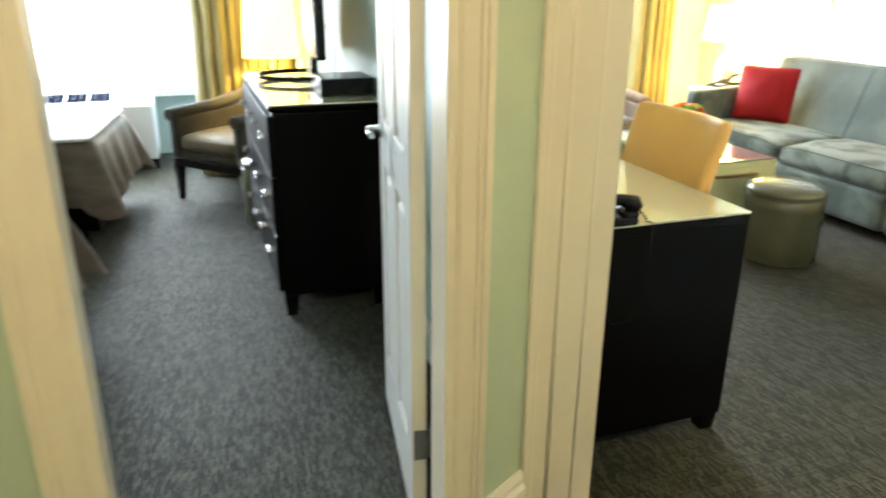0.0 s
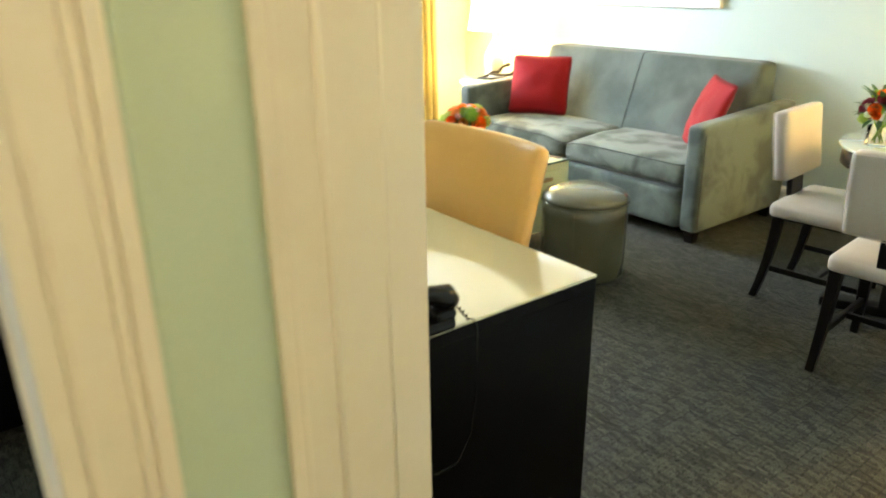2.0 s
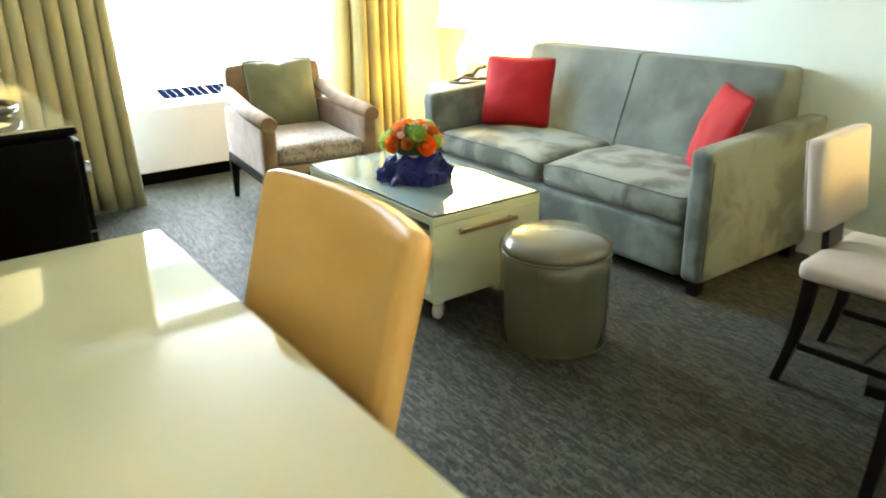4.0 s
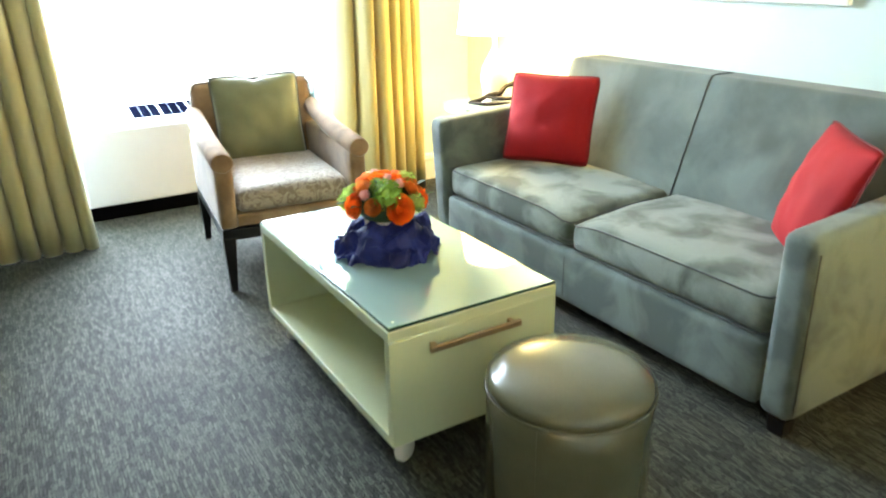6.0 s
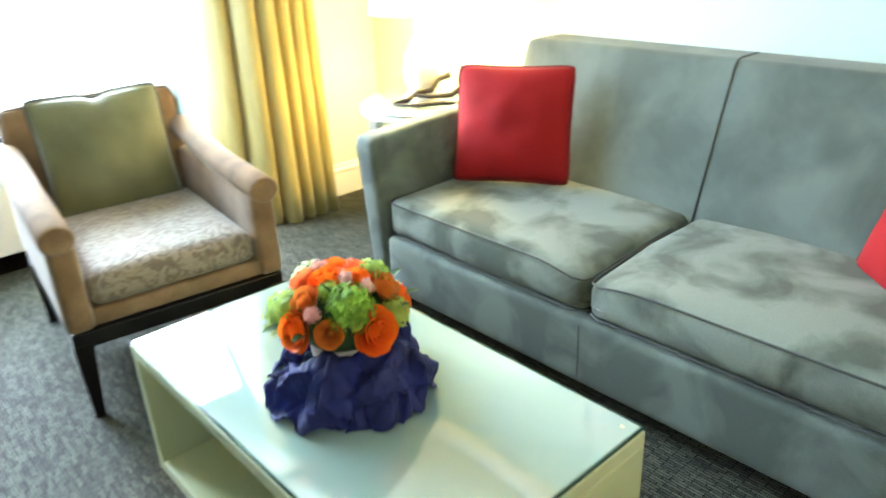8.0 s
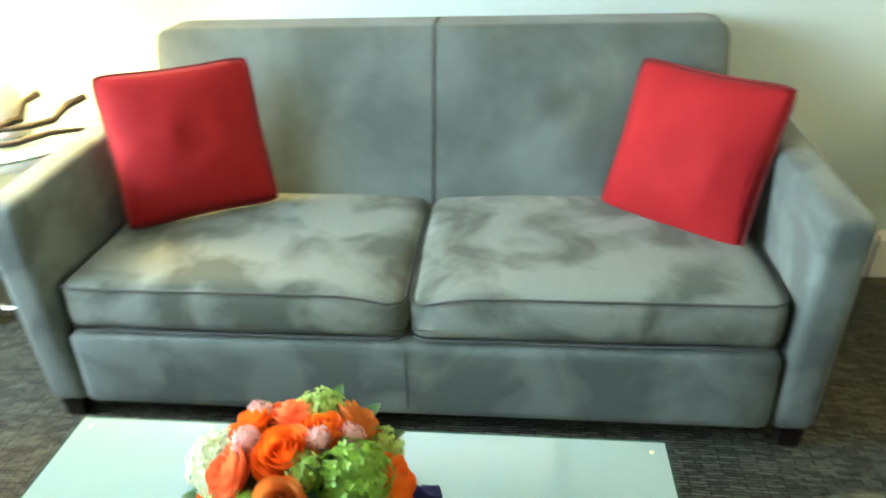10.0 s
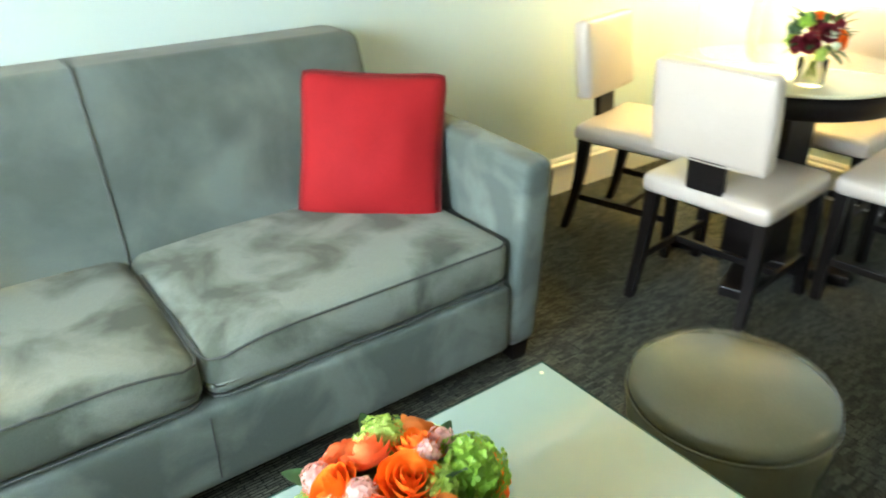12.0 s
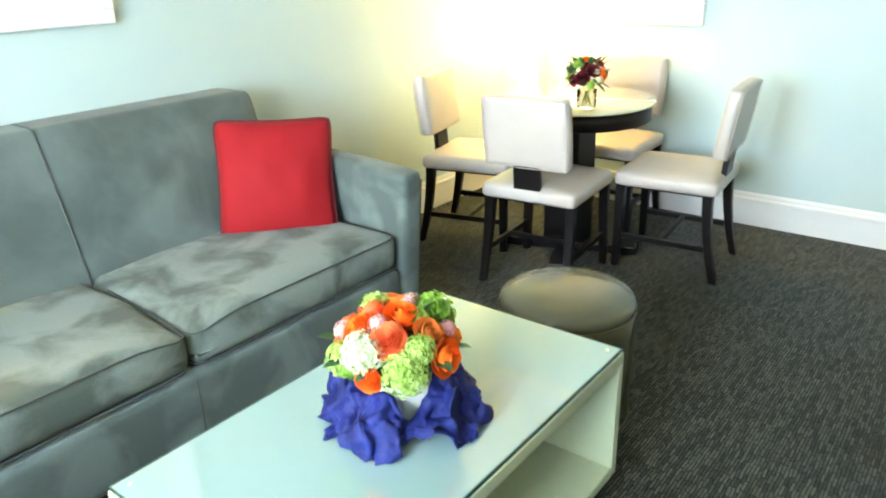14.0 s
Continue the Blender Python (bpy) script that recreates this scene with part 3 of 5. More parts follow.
def make_coffee_table():
    t = thing("coffee_table", "pale green lacquered coffee table with glass top and open shelf", "coffee table", pose(0, 0, 0))
    x0, x1, y0, y1 = 2.835, 3.38, 3.411, 4.407
    part("top_panel", box(x0, x1, y0, y1, 0.425, 0.456, 0.003), MINT, t)
    part("glass_top", box(x0 + 0.006, x1 - 0.006, y0 + 0.006, y1 - 0.006, 0.457, 0.465, 0.002), TABLETOP, t, "mint back-painted glass top")
    part("glass_edge", merge(box(x0 + 0.003, x0 + 0.006, y0 + 0.003, y1 - 0.003, 0.457, 0.4645, 0), box(x1 - 0.006, x1 - 0.003, y0 + 0.003, y1 - 0.003, 0.457, 0.4645, 0),
                             box(x0 + 0.006, x1 - 0.006, y0 + 0.003, y0 + 0.006, 0.457, 0.4645, 0), box(x0 + 0.006, x1 - 0.006, y1 - 0.006, y1 - 0.003, 0.457, 0.4645, 0)), EDGE_GLASS, t, "dark green polished glass edge")
    part("end_panel", box(x0, x1, y0, y0 + 0.025, 0.105, 0.424, 0.003), MINT, t)
    part("end_panel", box(x0, x1, y1 - 0.025, y1, 0.105, 0.424, 0.003), MINT, t)
    part("shelf", box(x0, x1, y0 + 0.026, y1 - 0.026, 0.105, 0.133, 0.003), MINT, t)
    part("back_panel", box(x1 - 0.03, x1 - 0.008, y0 + 0.026, y1 - 0.026, 0.134, 0.424, 0.002), MINT, t)
    h = part("handle", box(2.942, 3.232, y0 - 0.034, y0 - 0.022, 0.380, 0.397, 0.002), BRONZE, t, "brushed bronze bar handle")
    for x in (2.955, 3.205):
        part("handle_post", box(x, x + 0.014, y0 - 0.023, y0, 0.383, 0.394, 0.001), BRONZE, h)
    for x in (x0 + 0.07, x1 - 0.07):
        for y in (y0 + 0.07, y1 - 0.07):
            c = part("castor", lathe([(0, -0.016), (0.03, -0.016), (0.038, -0.008), (0.038, 0.008), (0.03, 0.016), (0, 0.016)], seg=20), WHITE, t, "white castor wheel")
            c.matrix_basis = pose(x, y, 0.038, 90, 0, 30)
            part("fork", box(x - 0.02, x + 0.02, y - 0.02, y + 0.02, 0.07, 0.104, 0.004), WHITE, t)
    for x, y in ((x0 + 0.03, y0 + 0.03), (x1 - 0.03, y0 + 0.03), (x0 + 0.03, y1 - 0.03), (x1 - 0.03, y1 - 0.03)):
        part("bumper", lathe([(0.0042, 0.465), (0.0035, 0.4664), (0, 0.4668)], x, y, 12), MINT, t)
    return t


make_coffee_table()


def make_ottoman():
    o = thing("ottoman", "round olive vinyl drum ottoman with a piped lid", "ottoman", pose(3.162, 3.094, 0))
    r = 0.203
    part("drum", lathe([(0, 0.002), (r - 0.01, 0.002), (r - 0.002, 0.012), (r, 0.10), (r, 0.30), (r - 0.002, 0.358), (r - 0.01, 0.362)], seg=56), VINYL, o)
    part("lid", lathe([(r - 0.008, 0.362), (r + 0.001, 0.368), (r + 0.001, 0.385), (r - 0.012, 0.402), (r - 0.05, 0.418), (r - 0.11, 0.428), (0.04, 0.432), (0, 0.4325)], seg=56), VINYL, o, "padded olive vinyl lid")
    for z, k in ((0.364, 0.004), (0.012, 0.003)):
        part("piping", tube([((r + 0.001) * math.cos(a), (r + 0.001) * math.sin(a), z) for a in [2 * math.pi * i / 48 for i in range(48)]], k, True, 6), VINYL, o)
    for a in (0.5, 3.64):
        part("side_seam", tube([((r + 0.0005) * math.cos(a), (r + 0.0005) * math.sin(a), z) for z in (0.015, 0.18, 0.355)], 0.0013, False, 6), VINYL, o)
    return o


make_ottoman()


def make_armchair(m, cloth, seatcloth, label):
    a = thing("armchair", label, "armchair", m)
    part("seat_frame", merge(box(-0.32, 0.32, -0.385, -0.345, 0.235, 0.285, 0.004), box(-0.32, 0.32, 0.345, 0.385, 0.235, 0.285, 0.004),
                             box(-0.32, -0.28, -0.345, 0.345, 0.235, 0.285, 0.004), box(0.28, 0.32, -0.345, 0.345, 0.235, 0.285, 0.004)), ESPRESSO, a, "espresso wood rail")
    for sx in (-1, 1):
        part("leg", leg((sx * 0.295, -0.36, 0.25), (sx * 0.30, -0.365, 0.0), 0.055, 0.028), ESPRESSO, a)
        part("leg", leg((sx * 0.295, 0.36, 0.25), (sx * 0.30, 0.375, 0.0), 0.055, 0.028), ESPRESSO, a)
    part("seat_base", soft(-0.30, 0.30, -0.375, 0.37, 0.286, 0.345, 0.015, cuts=7), cloth, a)
    part("seat_cushion", soft(-0.245, 0.245, -0.385, 0.25, 0.346, 0.445, 0.03, 0.02, 0.006), seatcloth, a, "brocade seat cushion with pale pattern")
    for sx in (-1, 1):
        bm = merge(soft(min(sx * 0.25, sx * 0.325), max(sx * 0.25, sx * 0.325), -0.395, 0.36, 0.287, 0.57, 0.02, cuts=9))
        arm = part("arm", bm, cloth, a)
        n, rolls = 20, []
        roll = bmesh.new()
        for y, k in ((-0.414, 0.86), (-0.407, 1.0), (0.0, 1.0), (0.34, 0.9)):
            zc = 0.578 + 0.07 * max(0, (y + 0.1) / 0.44)
            rolls.append([roll.verts.new((sx * 0.292 + 0.046 * k * math.cos(2 * math.pi * i / n), y, zc + 0.042 * k * math.sin(2 * math.pi * i / n))) for i in range(n)])
        for p, q in zip(rolls, rolls[1:]):
            for i in range(n):
                f = roll.faces.new((p[i], p[(i + 1) % n], q[(i + 1) % n], q[i]))
                f.smooth = True
        roll.faces.new(rolls[0])
        roll.faces.new(rolls[-1])
        bmesh.ops.recalc_face_normals(roll, faces=list(roll.faces))
        part("arm_roll", roll, cloth, a)
    bm = soft(-0.30, 0.30, 0.27, 0.385, 0.30, 0.79, 0.03, 0.012, 0.0, 13)
    for v in bm.verts:
        f = (v.co.z - 0.3) / 0.49
        v.co.y += 0.075 * f
        v.co.x *= 1 - 0.03 * f
    part("backrest", bm, cloth, a)
    rim = [(-0.30 + 0.0095 * f, 0.262 + 0.075 * f + 0.012, 0.3 + 0.49 * f - 0.02) for f in (0.45, 0.7, 0.96)] + [(-0.27, 0.345, 0.792), (0, 0.345, 0.802), (0.27, 0.345, 0.792)] + \
          [(0.30 - 0.0095 * f, 0.262 + 0.075 * f + 0.012, 0.3 + 0.49 * f - 0.02) for f in (0.96, 0.7, 0.45)]
    part("back_piping", tube(rim, 0.003, False, 6), BROWN_PIPE, a)
    return a


CHAIR_M = pose(3.173, 5.228, 0, 0, 0, -6.2)
make_armchair(CHAIR_M, TAN, BROCADE, "tan chenille armchair with brocade seat and dark wood legs")
pillow("throw_pillow", "olive satin pillow propped on the tan armchair", 0.43, 0.43, 0.14, CHAIR_M @ pose(-0.005, 0.205, 0.625, -14, 0, 0), OLIVE, PIPING, 0.016)


def make_dining_chair():
    c = thing("dining_chair", "dining chair in pearl vinyl with espresso legs", "chair", pose(0, 0, 0), "chairs round the dining table")
    part("seat", soft(-0.215, 0.215, -0.22, 0.225, 0.382, 0.448, 0.024, 0.012, 0.004), PEARL, c, "padded pearl vinyl seat")
    bm = soft(-0.185, 0.185, -0.030, 0.030, -0.147, 0.147, 0.018, 0.0, 0.008, 11)
    for v in bm.verts:
        v.co.y += 0.12 * v.co.x * v.co.x - 0.04 * v.co.z * v.co.z
    b = part("backrest", bm, PEARL, c, "padded pearl vinyl back panel")
    b.matrix_basis = pose(0, 0.222, 0.682, -8, 0, 0)
    rim = [(-0.18, -0.142), (0, -0.147), (0.18, -0.142), (0.185, 0), (0.18, 0.142), (0, 0.147), (-0.18, 0.142), (-0.185, 0)]
    part("piping", tube([(x, 0.030 + 0.12 * x * x - 0.04 * z * z, z * 0.985) for x, z in rim], 0.0022, True, 6), PEARL, b)
    br = part("back_bracket", box(-0.06, 0.06, -0.012, 0.012, -0.16, 0.03, 0.003), ESPRESSO, c, "dark wood back bracket")
    br.matrix_basis = pose(0, 0.217, 0.54, -5, 0, 0)
    for sx in (-1, 1):
        part("leg", leg((sx * 0.185, -0.19, 0.39), (sx * 0.195, -0.195, 0), 0.042, 0.030), ESPRESSO, c)
        part("leg", leg((sx * 0.185, 0.185, 0.39), (sx * 0.195, 0.243, 0), 0.042, 0.030, (0, 0.05, 0)), ESPRESSO, c)
        part("stretcher", box(sx * 0.188 - 0.009, sx * 0.188 + 0.009, -0.18, 0.19, 0.135, 0.16, 0.002), ESPRESSO, c)
    part("stretcher", box(-0.18, 0.18, -0.009, 0.009, 0.136, 0.159, 0.002), ESPRESSO, c)
    part("seat_rail", box(-0.17, 0.17, -0.17, 0.17, 0.368, 0.384, 0.003), ESPRESSO, c)
    return c


dc = make_dining_chair()
dc.matrix_basis = pose(3.756, 2.18, 0, 0, 0, 5.4)
tagged(copy_thing(dc, pose(3.353, 1.738, 0, 0, 0, 95.3)), "dining chair in pearl vinyl pulled out from the table")
tagged(copy_thing(dc, pose(4.276, 1.962, 0, 0, 0, -76.3)), "dining chair in pearl vinyl beside the wall")
tagged(copy_thing(dc, pose(3.854, 1.379, 0, 0, 0, 183)), "dining chair in pearl vinyl behind the table")


def make_dining_table():
    t = thing("dining_table", "round dining table with pale glass top on black pedestal", "table", pose(3.82, 1.873, -0.013))
    r = 0.37
    part("apron", lathe([(0, 0.655), (r - 0.02, 0.655), (r - 0.016, 0.659), (r - 0.016, 0.726), (0, 0.726)], seg=64), ESPRESSO, t, "black curved apron")
    part("tabletop", lathe([(0, 0.728), (r - 0.004, 0.728), (r, 0.732), (r, 0.738), (r - 0.003, 0.741), (0, 0.741)], seg=64), DESKTOP, t, "pale green glass top")
    part("pedestal", box(-0.085, 0.085, -0.085, 0.085, 0.05, 0.655, 0.004), ESPRESSO, t)
    for a in (0, 90):
        f = part("foot", box(-0.33, 0.33, -0.04, 0.04, 0.0, 0.05, 0.006), ESPRESSO, t)
        f.matrix_basis = pose(0, 0, 0 if a == 0 else 0.001, 0, 0, 20 + a)
    return t


make_dining_table()


def dresser(m, depth, length, height, label):
    """A chest of drawers: its front faces -x, its back stands at x = depth."""
    d = thing("dresser", label, "dresser", m)
    h = height
    part("carcass", box(0.012, depth, 0, length, 0.10, h - 0.022, 0.012, 3), BLACK, d)
    part("top_panel", box(0, depth, -0.004, length + 0.004, h - 0.021, h - 0.001, 0.008, 3), BLACK, d)
    part("glass_top", box(0.006, depth - 0.006, 0.002, length - 0.002, h - 0.0005, h + 0.006, 0.002), DESKTOP, d, "pale glass top")
    cols, rows = 2, 3
    for i in range(cols):
        for j in range(rows):
            y0 = 0.012 + i * (length - 0.024) / cols
            y1 = y0 + (length - 0.024) / cols - 0.006
            z0 = 0.125 + j * (h - 0.16) / rows
            z1 = z0 + (h - 0.16) / rows - 0.006
            f = part("drawer_front", box(-0.006, 0.013, y0, y1, z0, z1, 0.003), BLACK, d)
            for yh in (y0 + (y1 - y0) * 0.2, y0 + (y1 - y0) * 0.8):
                zc = (z0 + z1) / 2 + 0.03
                part("handle", merge(box(-0.034, -0.026, yh - 0.024, yh + 0.024, zc - 0.016, zc - 0.008, 0.002), box(-0.034, -0.026, yh - 0.024, yh + 0.024, zc + 0.008, zc + 0.016, 0.002),
                                     box(-0.034, -0.006, yh - 0.024, yh - 0.016, zc - 0.008, zc + 0.008, 0.002), box(-0.034, -0.006, yh + 0.016, yh + 0.024, zc - 0.008, zc + 0.008, 0.002)), CHROME, f, "square chrome pull")
    for x in (0.045, depth - 0.045):
        for y in (0.04, length - 0.04):
            part("foot", leg((x, y, 0.105), (x, y, 0), 0.065, 0.045, n=1), BLACK, d)
    return d


def make_desk():
    d = thing("desk", "black lacquered desk with a pale glossy glass top", "desk", pose(0, 0, 0))
    x0, x1, y0, y1 = 1.14, 1.768, 1.83, 3.03
    part("top_panel", box(x0, x1, y0, y1, 0.725, 0.752, 0.0008), BLACK, d)
    part("glass_top", box(x0, x1 + 0.001, y0 - 0.001, y1, 0.7525, 0.760, 0.002), DESKTOP, d, "pale green back-painted glass top")
    part("end_panel", box(x0, x1 - 0.001, y0 + 0.0005, y0 + 0.032, 0.06, 0.7245, 0.0008), BLACK, d)
    part("end_panel", box(x0, x1 - 0.004, y1 - 0.032, y1 - 0.002, 0.06, 0.7245, 0.004), BLACK, d)
    part("back_panel", box(x0 + 0.01, x0 + 0.03, y0 + 0.033, y1 - 0.033, 0.25, 0.724, 0.002), BLACK, d)
    ped = part("drawer_pedestal", box(x0 + 0.031, x1 - 0.03, y0 + 0.033, y0 + 0.36, 0.08, 0.724, 0.003), BLACK, d)
    for j in range(3):
        z0 = 0.09 + j * 0.21
        f = part("drawer_front", box(x1 - 0.0295, x1 - 0.012, y0 + 0.036, y0 + 0.357, z0, z0 + 0.203, 0.003), BLACK, d)
        part("handle", box(x1 - 0.012, x1 + 0.012, y0 + 0.16, y0 + 0.23, z0 + 0.12, z0 + 0.145, 0.003), CHROME, f)
    for x in (x0 + 0.05, x1 - 0.04):
        for y in (y0 + 0.03, y1 - 0.03):
            part("foot", leg((x, y, 0.062), (x, y, 0), 0.06, 0.05, n=1), BLACK, d)
    return d


make_desk()


def make_desk_chair():
    c = thing("desk_chair", "amber leather desk chair tucked under the desk", "chair", pose(1.785, 2.385, 0, 0, 0, 0))
    part("seat", soft(-0.47, 0.0, -0.25, 0.25, 0.38, 0.465, 0.03, 0.015, 0.004), AMBER, c)
    bm = soft(-0.028, 0.028, -0.255, 0.255, 0.0, 0.55, 0.024, 0.0, 0.004, 13)
    for v in bm.verts:
        v.co.x -= 0.75 * v.co.y * v.co.y * (0.5 + v.co.z)
        v.co.z -= 0.18 * v.co.y * v.co.y * v.co.z / 0.55
    b = part("backrest", bm, AMBER, c, "curved amber leather backrest")
    b.matrix_basis = pose(0.0, 0, 0.44, 0, 18, 0)
    part("back_piping", tube([(0.0, -0.25, 0.44), (0.0, 0.25, 0.44)], 0.004, False, 6), AMBER, c)
    for sy in (-1, 1):
        part("leg", leg((-0.43, sy * 0.21, 0.385), (-0.44, sy * 0.215, 0), 0.045, 0.03), ESPRESSO, c)
        part("leg", leg((-0.03, sy * 0.21, 0.385), (0.04, sy * 0.215, 0), 0.045, 0.03, (0.04, 0, 0)), ESPRESSO, c)
    return c


make_desk_chair()
dresser(pose(1.712, 4.52, 0, 0, 0, 180), 0.585, 1.06, 0.94, "black chest of drawers with glass top and chrome pulls")


def make_lamp(name, label, x, y, z, stem, shade_z0, shade_h, r0, r1, base_r=0.09, fat=0.0, glow=None):
    t = thing(name, label, "lamp", pose(x, y, z))
    prof = [(0, 0), (base_r, 0), (base_r, 0.012), (base_r * 0.8, 0.02)]
    if fat:
        prof += [(fat * 0.8, 0.05), (fat, 0.11), (fat * 0.9, 0.18), (fat * 0.4, 0.25), (stem, 0.28)]
    prof += [(stem, 0.03 if not fat else 0.29), (stem, shade_z0 + 0.05), (0, shade_z0 + 0.05)]
    part("base", lathe(prof, seg=28), POLE if not fat else WHITE, t)
    sh = part("shade", lathe([(r0, shade_z0), (r1, shade_z0 + shade_h), (r1 - 0.004, shade_z0 + shade_h), (r0 - 0.004, shade_z0), (r0, shade_z0)], seg=44), glow or SHADE, t, "glowing warm fabric shade")
    part("shade_ring", merge(tube([(0.99 * r1 * math.cos(a), 0.99 * r1 * math.sin(a), shade_z0 + shade_h - 0.01) for a in [2 * math.pi * i / 32 for i in range(32)]], 0.003, True, 6),
                             tube([(-r1 * 0.99, 0, shade_z0 + shade_h - 0.01), (r1 * 0.99, 0, shade_z0 + shade_h - 0.01)], 0.002, False, 6)), CHROME, sh)
    return t


make_lamp("table_lamp", "lit table lamp with fabric shade on the end table", 4.44, 5.22, 0.612, 0.012, 0.36, 0.27, 0.20, 0.16, 0.08, 0.075)
make_lamp("floor_lamp", "lit floor lamp with a slim metal stem in the corner", 4.35, 1.245, 0.0, 0.022, 1.12, 0.30, 0.22, 0.19, 0.14, glow=FLOOR_SHADE)
make_lamp("table_lamp", "lit table lamp with cream shade on the dresser", 1.45, 4.20, 0.9465, 0.012, 0.075, 0.30, 0.19, 0.16, 0.08, glow=DIM_SHADE)
make_lamp("table_lamp", "lit table lamp glowing against the bedroom curtain", 0.80, 5.60, 0.56, 0.012, 0.34, 0.42, 0.20, 0.17, 0.08, glow=GOLD_SHADE)


def television(m, label):
    """A flat set on a low curved stand; the screen faces -x."""
    t = thing("television", label, "television", m)
    part("casing", box(0.0, 0.05, -0.42, 0.42, 0.13, 0.64, 0.012, 3), PLASTIC, t)
    part("screen", box(-0.003, 0.0, -0.40, 0.40, 0.155, 0.615, 0.001), PLASTIC, t, "dark glossy screen")
    part("neck", box(0.005, 0.04, -0.05, 0.05, 0.02, 0.14, 0.004), PLASTIC, t)
    arc = [(-0.26 * math.cos(a), 0.20 * math.sin(a), 0.024) for a in [math.radians(-90 + 15 * i) for i in range(13)]]
    part("stand", tube(arc, 0.011, False, 8), PLASTIC, t, "curved black stand bar")
    part("stand_plate", merge(box(-0.10, 0.05, -0.04, 0.04, 0.0, 0.014, 0.004)), CHROME, t)
    part("cable", tube([(0.05, -0.1, 0.3), (0.09, -0.14, 0.26), (0.10, -0.10, 0.2), (0.12, -0.16, 0.14), (0.11, -0.12, 0.03)], 0.003, False, 6), PLASTIC, t)
    return t


television(pose(1.35, 3.74, 0.9465, 0, 0, 180), "black flat television on the living-room dresser")


def make_end_table():
    t = thing("end_table", "round white end table with a glass top", "side table", pose(4.43, 5.20, 0))
    part("tabletop", lathe([(0, 0.575), (0.268, 0.575), (0.272, 0.58), (0.272, 0.598), (0.268, 0.602), (0, 0.602)], seg=56), WHITE, t)
    part("glass_top", lathe([(0, 0.6025), (0.272, 0.6025), (0.275, 0.605), (0.275, 0.609), (0.272, 0.6115), (0, 0.6115)], seg=56), TABLETOP, t, "glossy glass disc")
    for a in (125, 235, 5, 305):
        f = part("leg", box(0.205, 0.245, -0.036, 0.036, 0.03, 0.575, 0.006), WHITE, t)
        f.matrix_basis = pose(0, 0, 0, 0, 0, a)
        part("foot", box(0.21, 0.24, -0.03, 0.03, 0.0, 0.03, 0.004), BLACK, f, "dark foot")
    part("lower_ring", tube([(0.215 * math.cos(a), 0.215 * math.sin(a), 0.12) for a in [2 * math.pi * i / 40 for i in range(40)]], 0.008, True, 8), CHROME, t)
    return t


make_end_table()
tw = thing("twig_ornament", "gnarled dark driftwood twigs on the end table", "ornament", pose(4.26, 5.20, 0.6125))
part("twig", tube([(0, 0, 0.012), (0.06, -0.02, 0.02), (0.11, -0.03, 0.045), (0.16, -0.06, 0.05), (0.21, -0.05, 0.085), (0.26, -0.07, 0.10)], 0.012, False, 8, [0.7, 1.0, 0.9, 1.1, 0.9, 1.2]), BARK, tw)
part("twig", tube([(0.09, -0.03, 0.036), (0.15, -0.09, 0.03), (0.21, -0.13, 0.03), (0.26, -0.15, 0.06), (0.31, -0.19, 0.075)], 0.011, False, 8, [0.6, 0.9, 1.0, 1.3, 1.0]), BARK, tw)
part("twig", tube([(0.0, -0.01, 0.012), (0.05, -0.10, 0.012), (0.12, -0.17, 0.02), (0.17, -0.25, 0.015)], 0.010, False, 8, [0.6, 1.0, 0.9, 0.6]), BARK, tw)


def make_air_conditioner(x0, x1, label):
    """A low unit whose top slopes up towards the window and carries a row of grilles."""
    a = thing("air_conditioner", label, "heater", pose(0, 0, 0))
    part("kick_base", box(x0 + 0.01, x1 - 0.01, 6.235, 6.68, 0.0, 0.085, 0.003), BLACK, a, "black recessed base")

    def sloped(bm):
        for v in bm.verts:
            if v.co.z > 0.3:
                v.co.z += 0.20 * (v.co.y - 6.2)
        return bm

    part("body", sloped(box(x0, x1, 6.20, 6.69, 0.086, 0.505, 0.012, 3)), ENAMEL, a, "white enamel casing")
    n = int((x1 - x0 - 0.5) / 0.165)
    for i in range(n):
        gx = x0 + 0.325 + i * 0.165
        g = part("grille", sloped(box(gx, gx + 0.15, 6.33, 6.52, 0.5045, 0.5075, 0.001)), GRILLE, a, "dark blue vent grille")
        for k in (1, 2):
            part("slat", sloped(box(gx + k * 0.05 - 0.001, gx + k * 0.05 + 0.001, 6.332, 6.518, 0.5075, 0.508, 0)), GREYPL, g)
    return a


make_air_conditioner(2.43, 3.70, "white under-window air conditioner with dark grilles")
make_air_conditioner(-1.5, -0.06, "white under-window air conditioner in the bedroom")


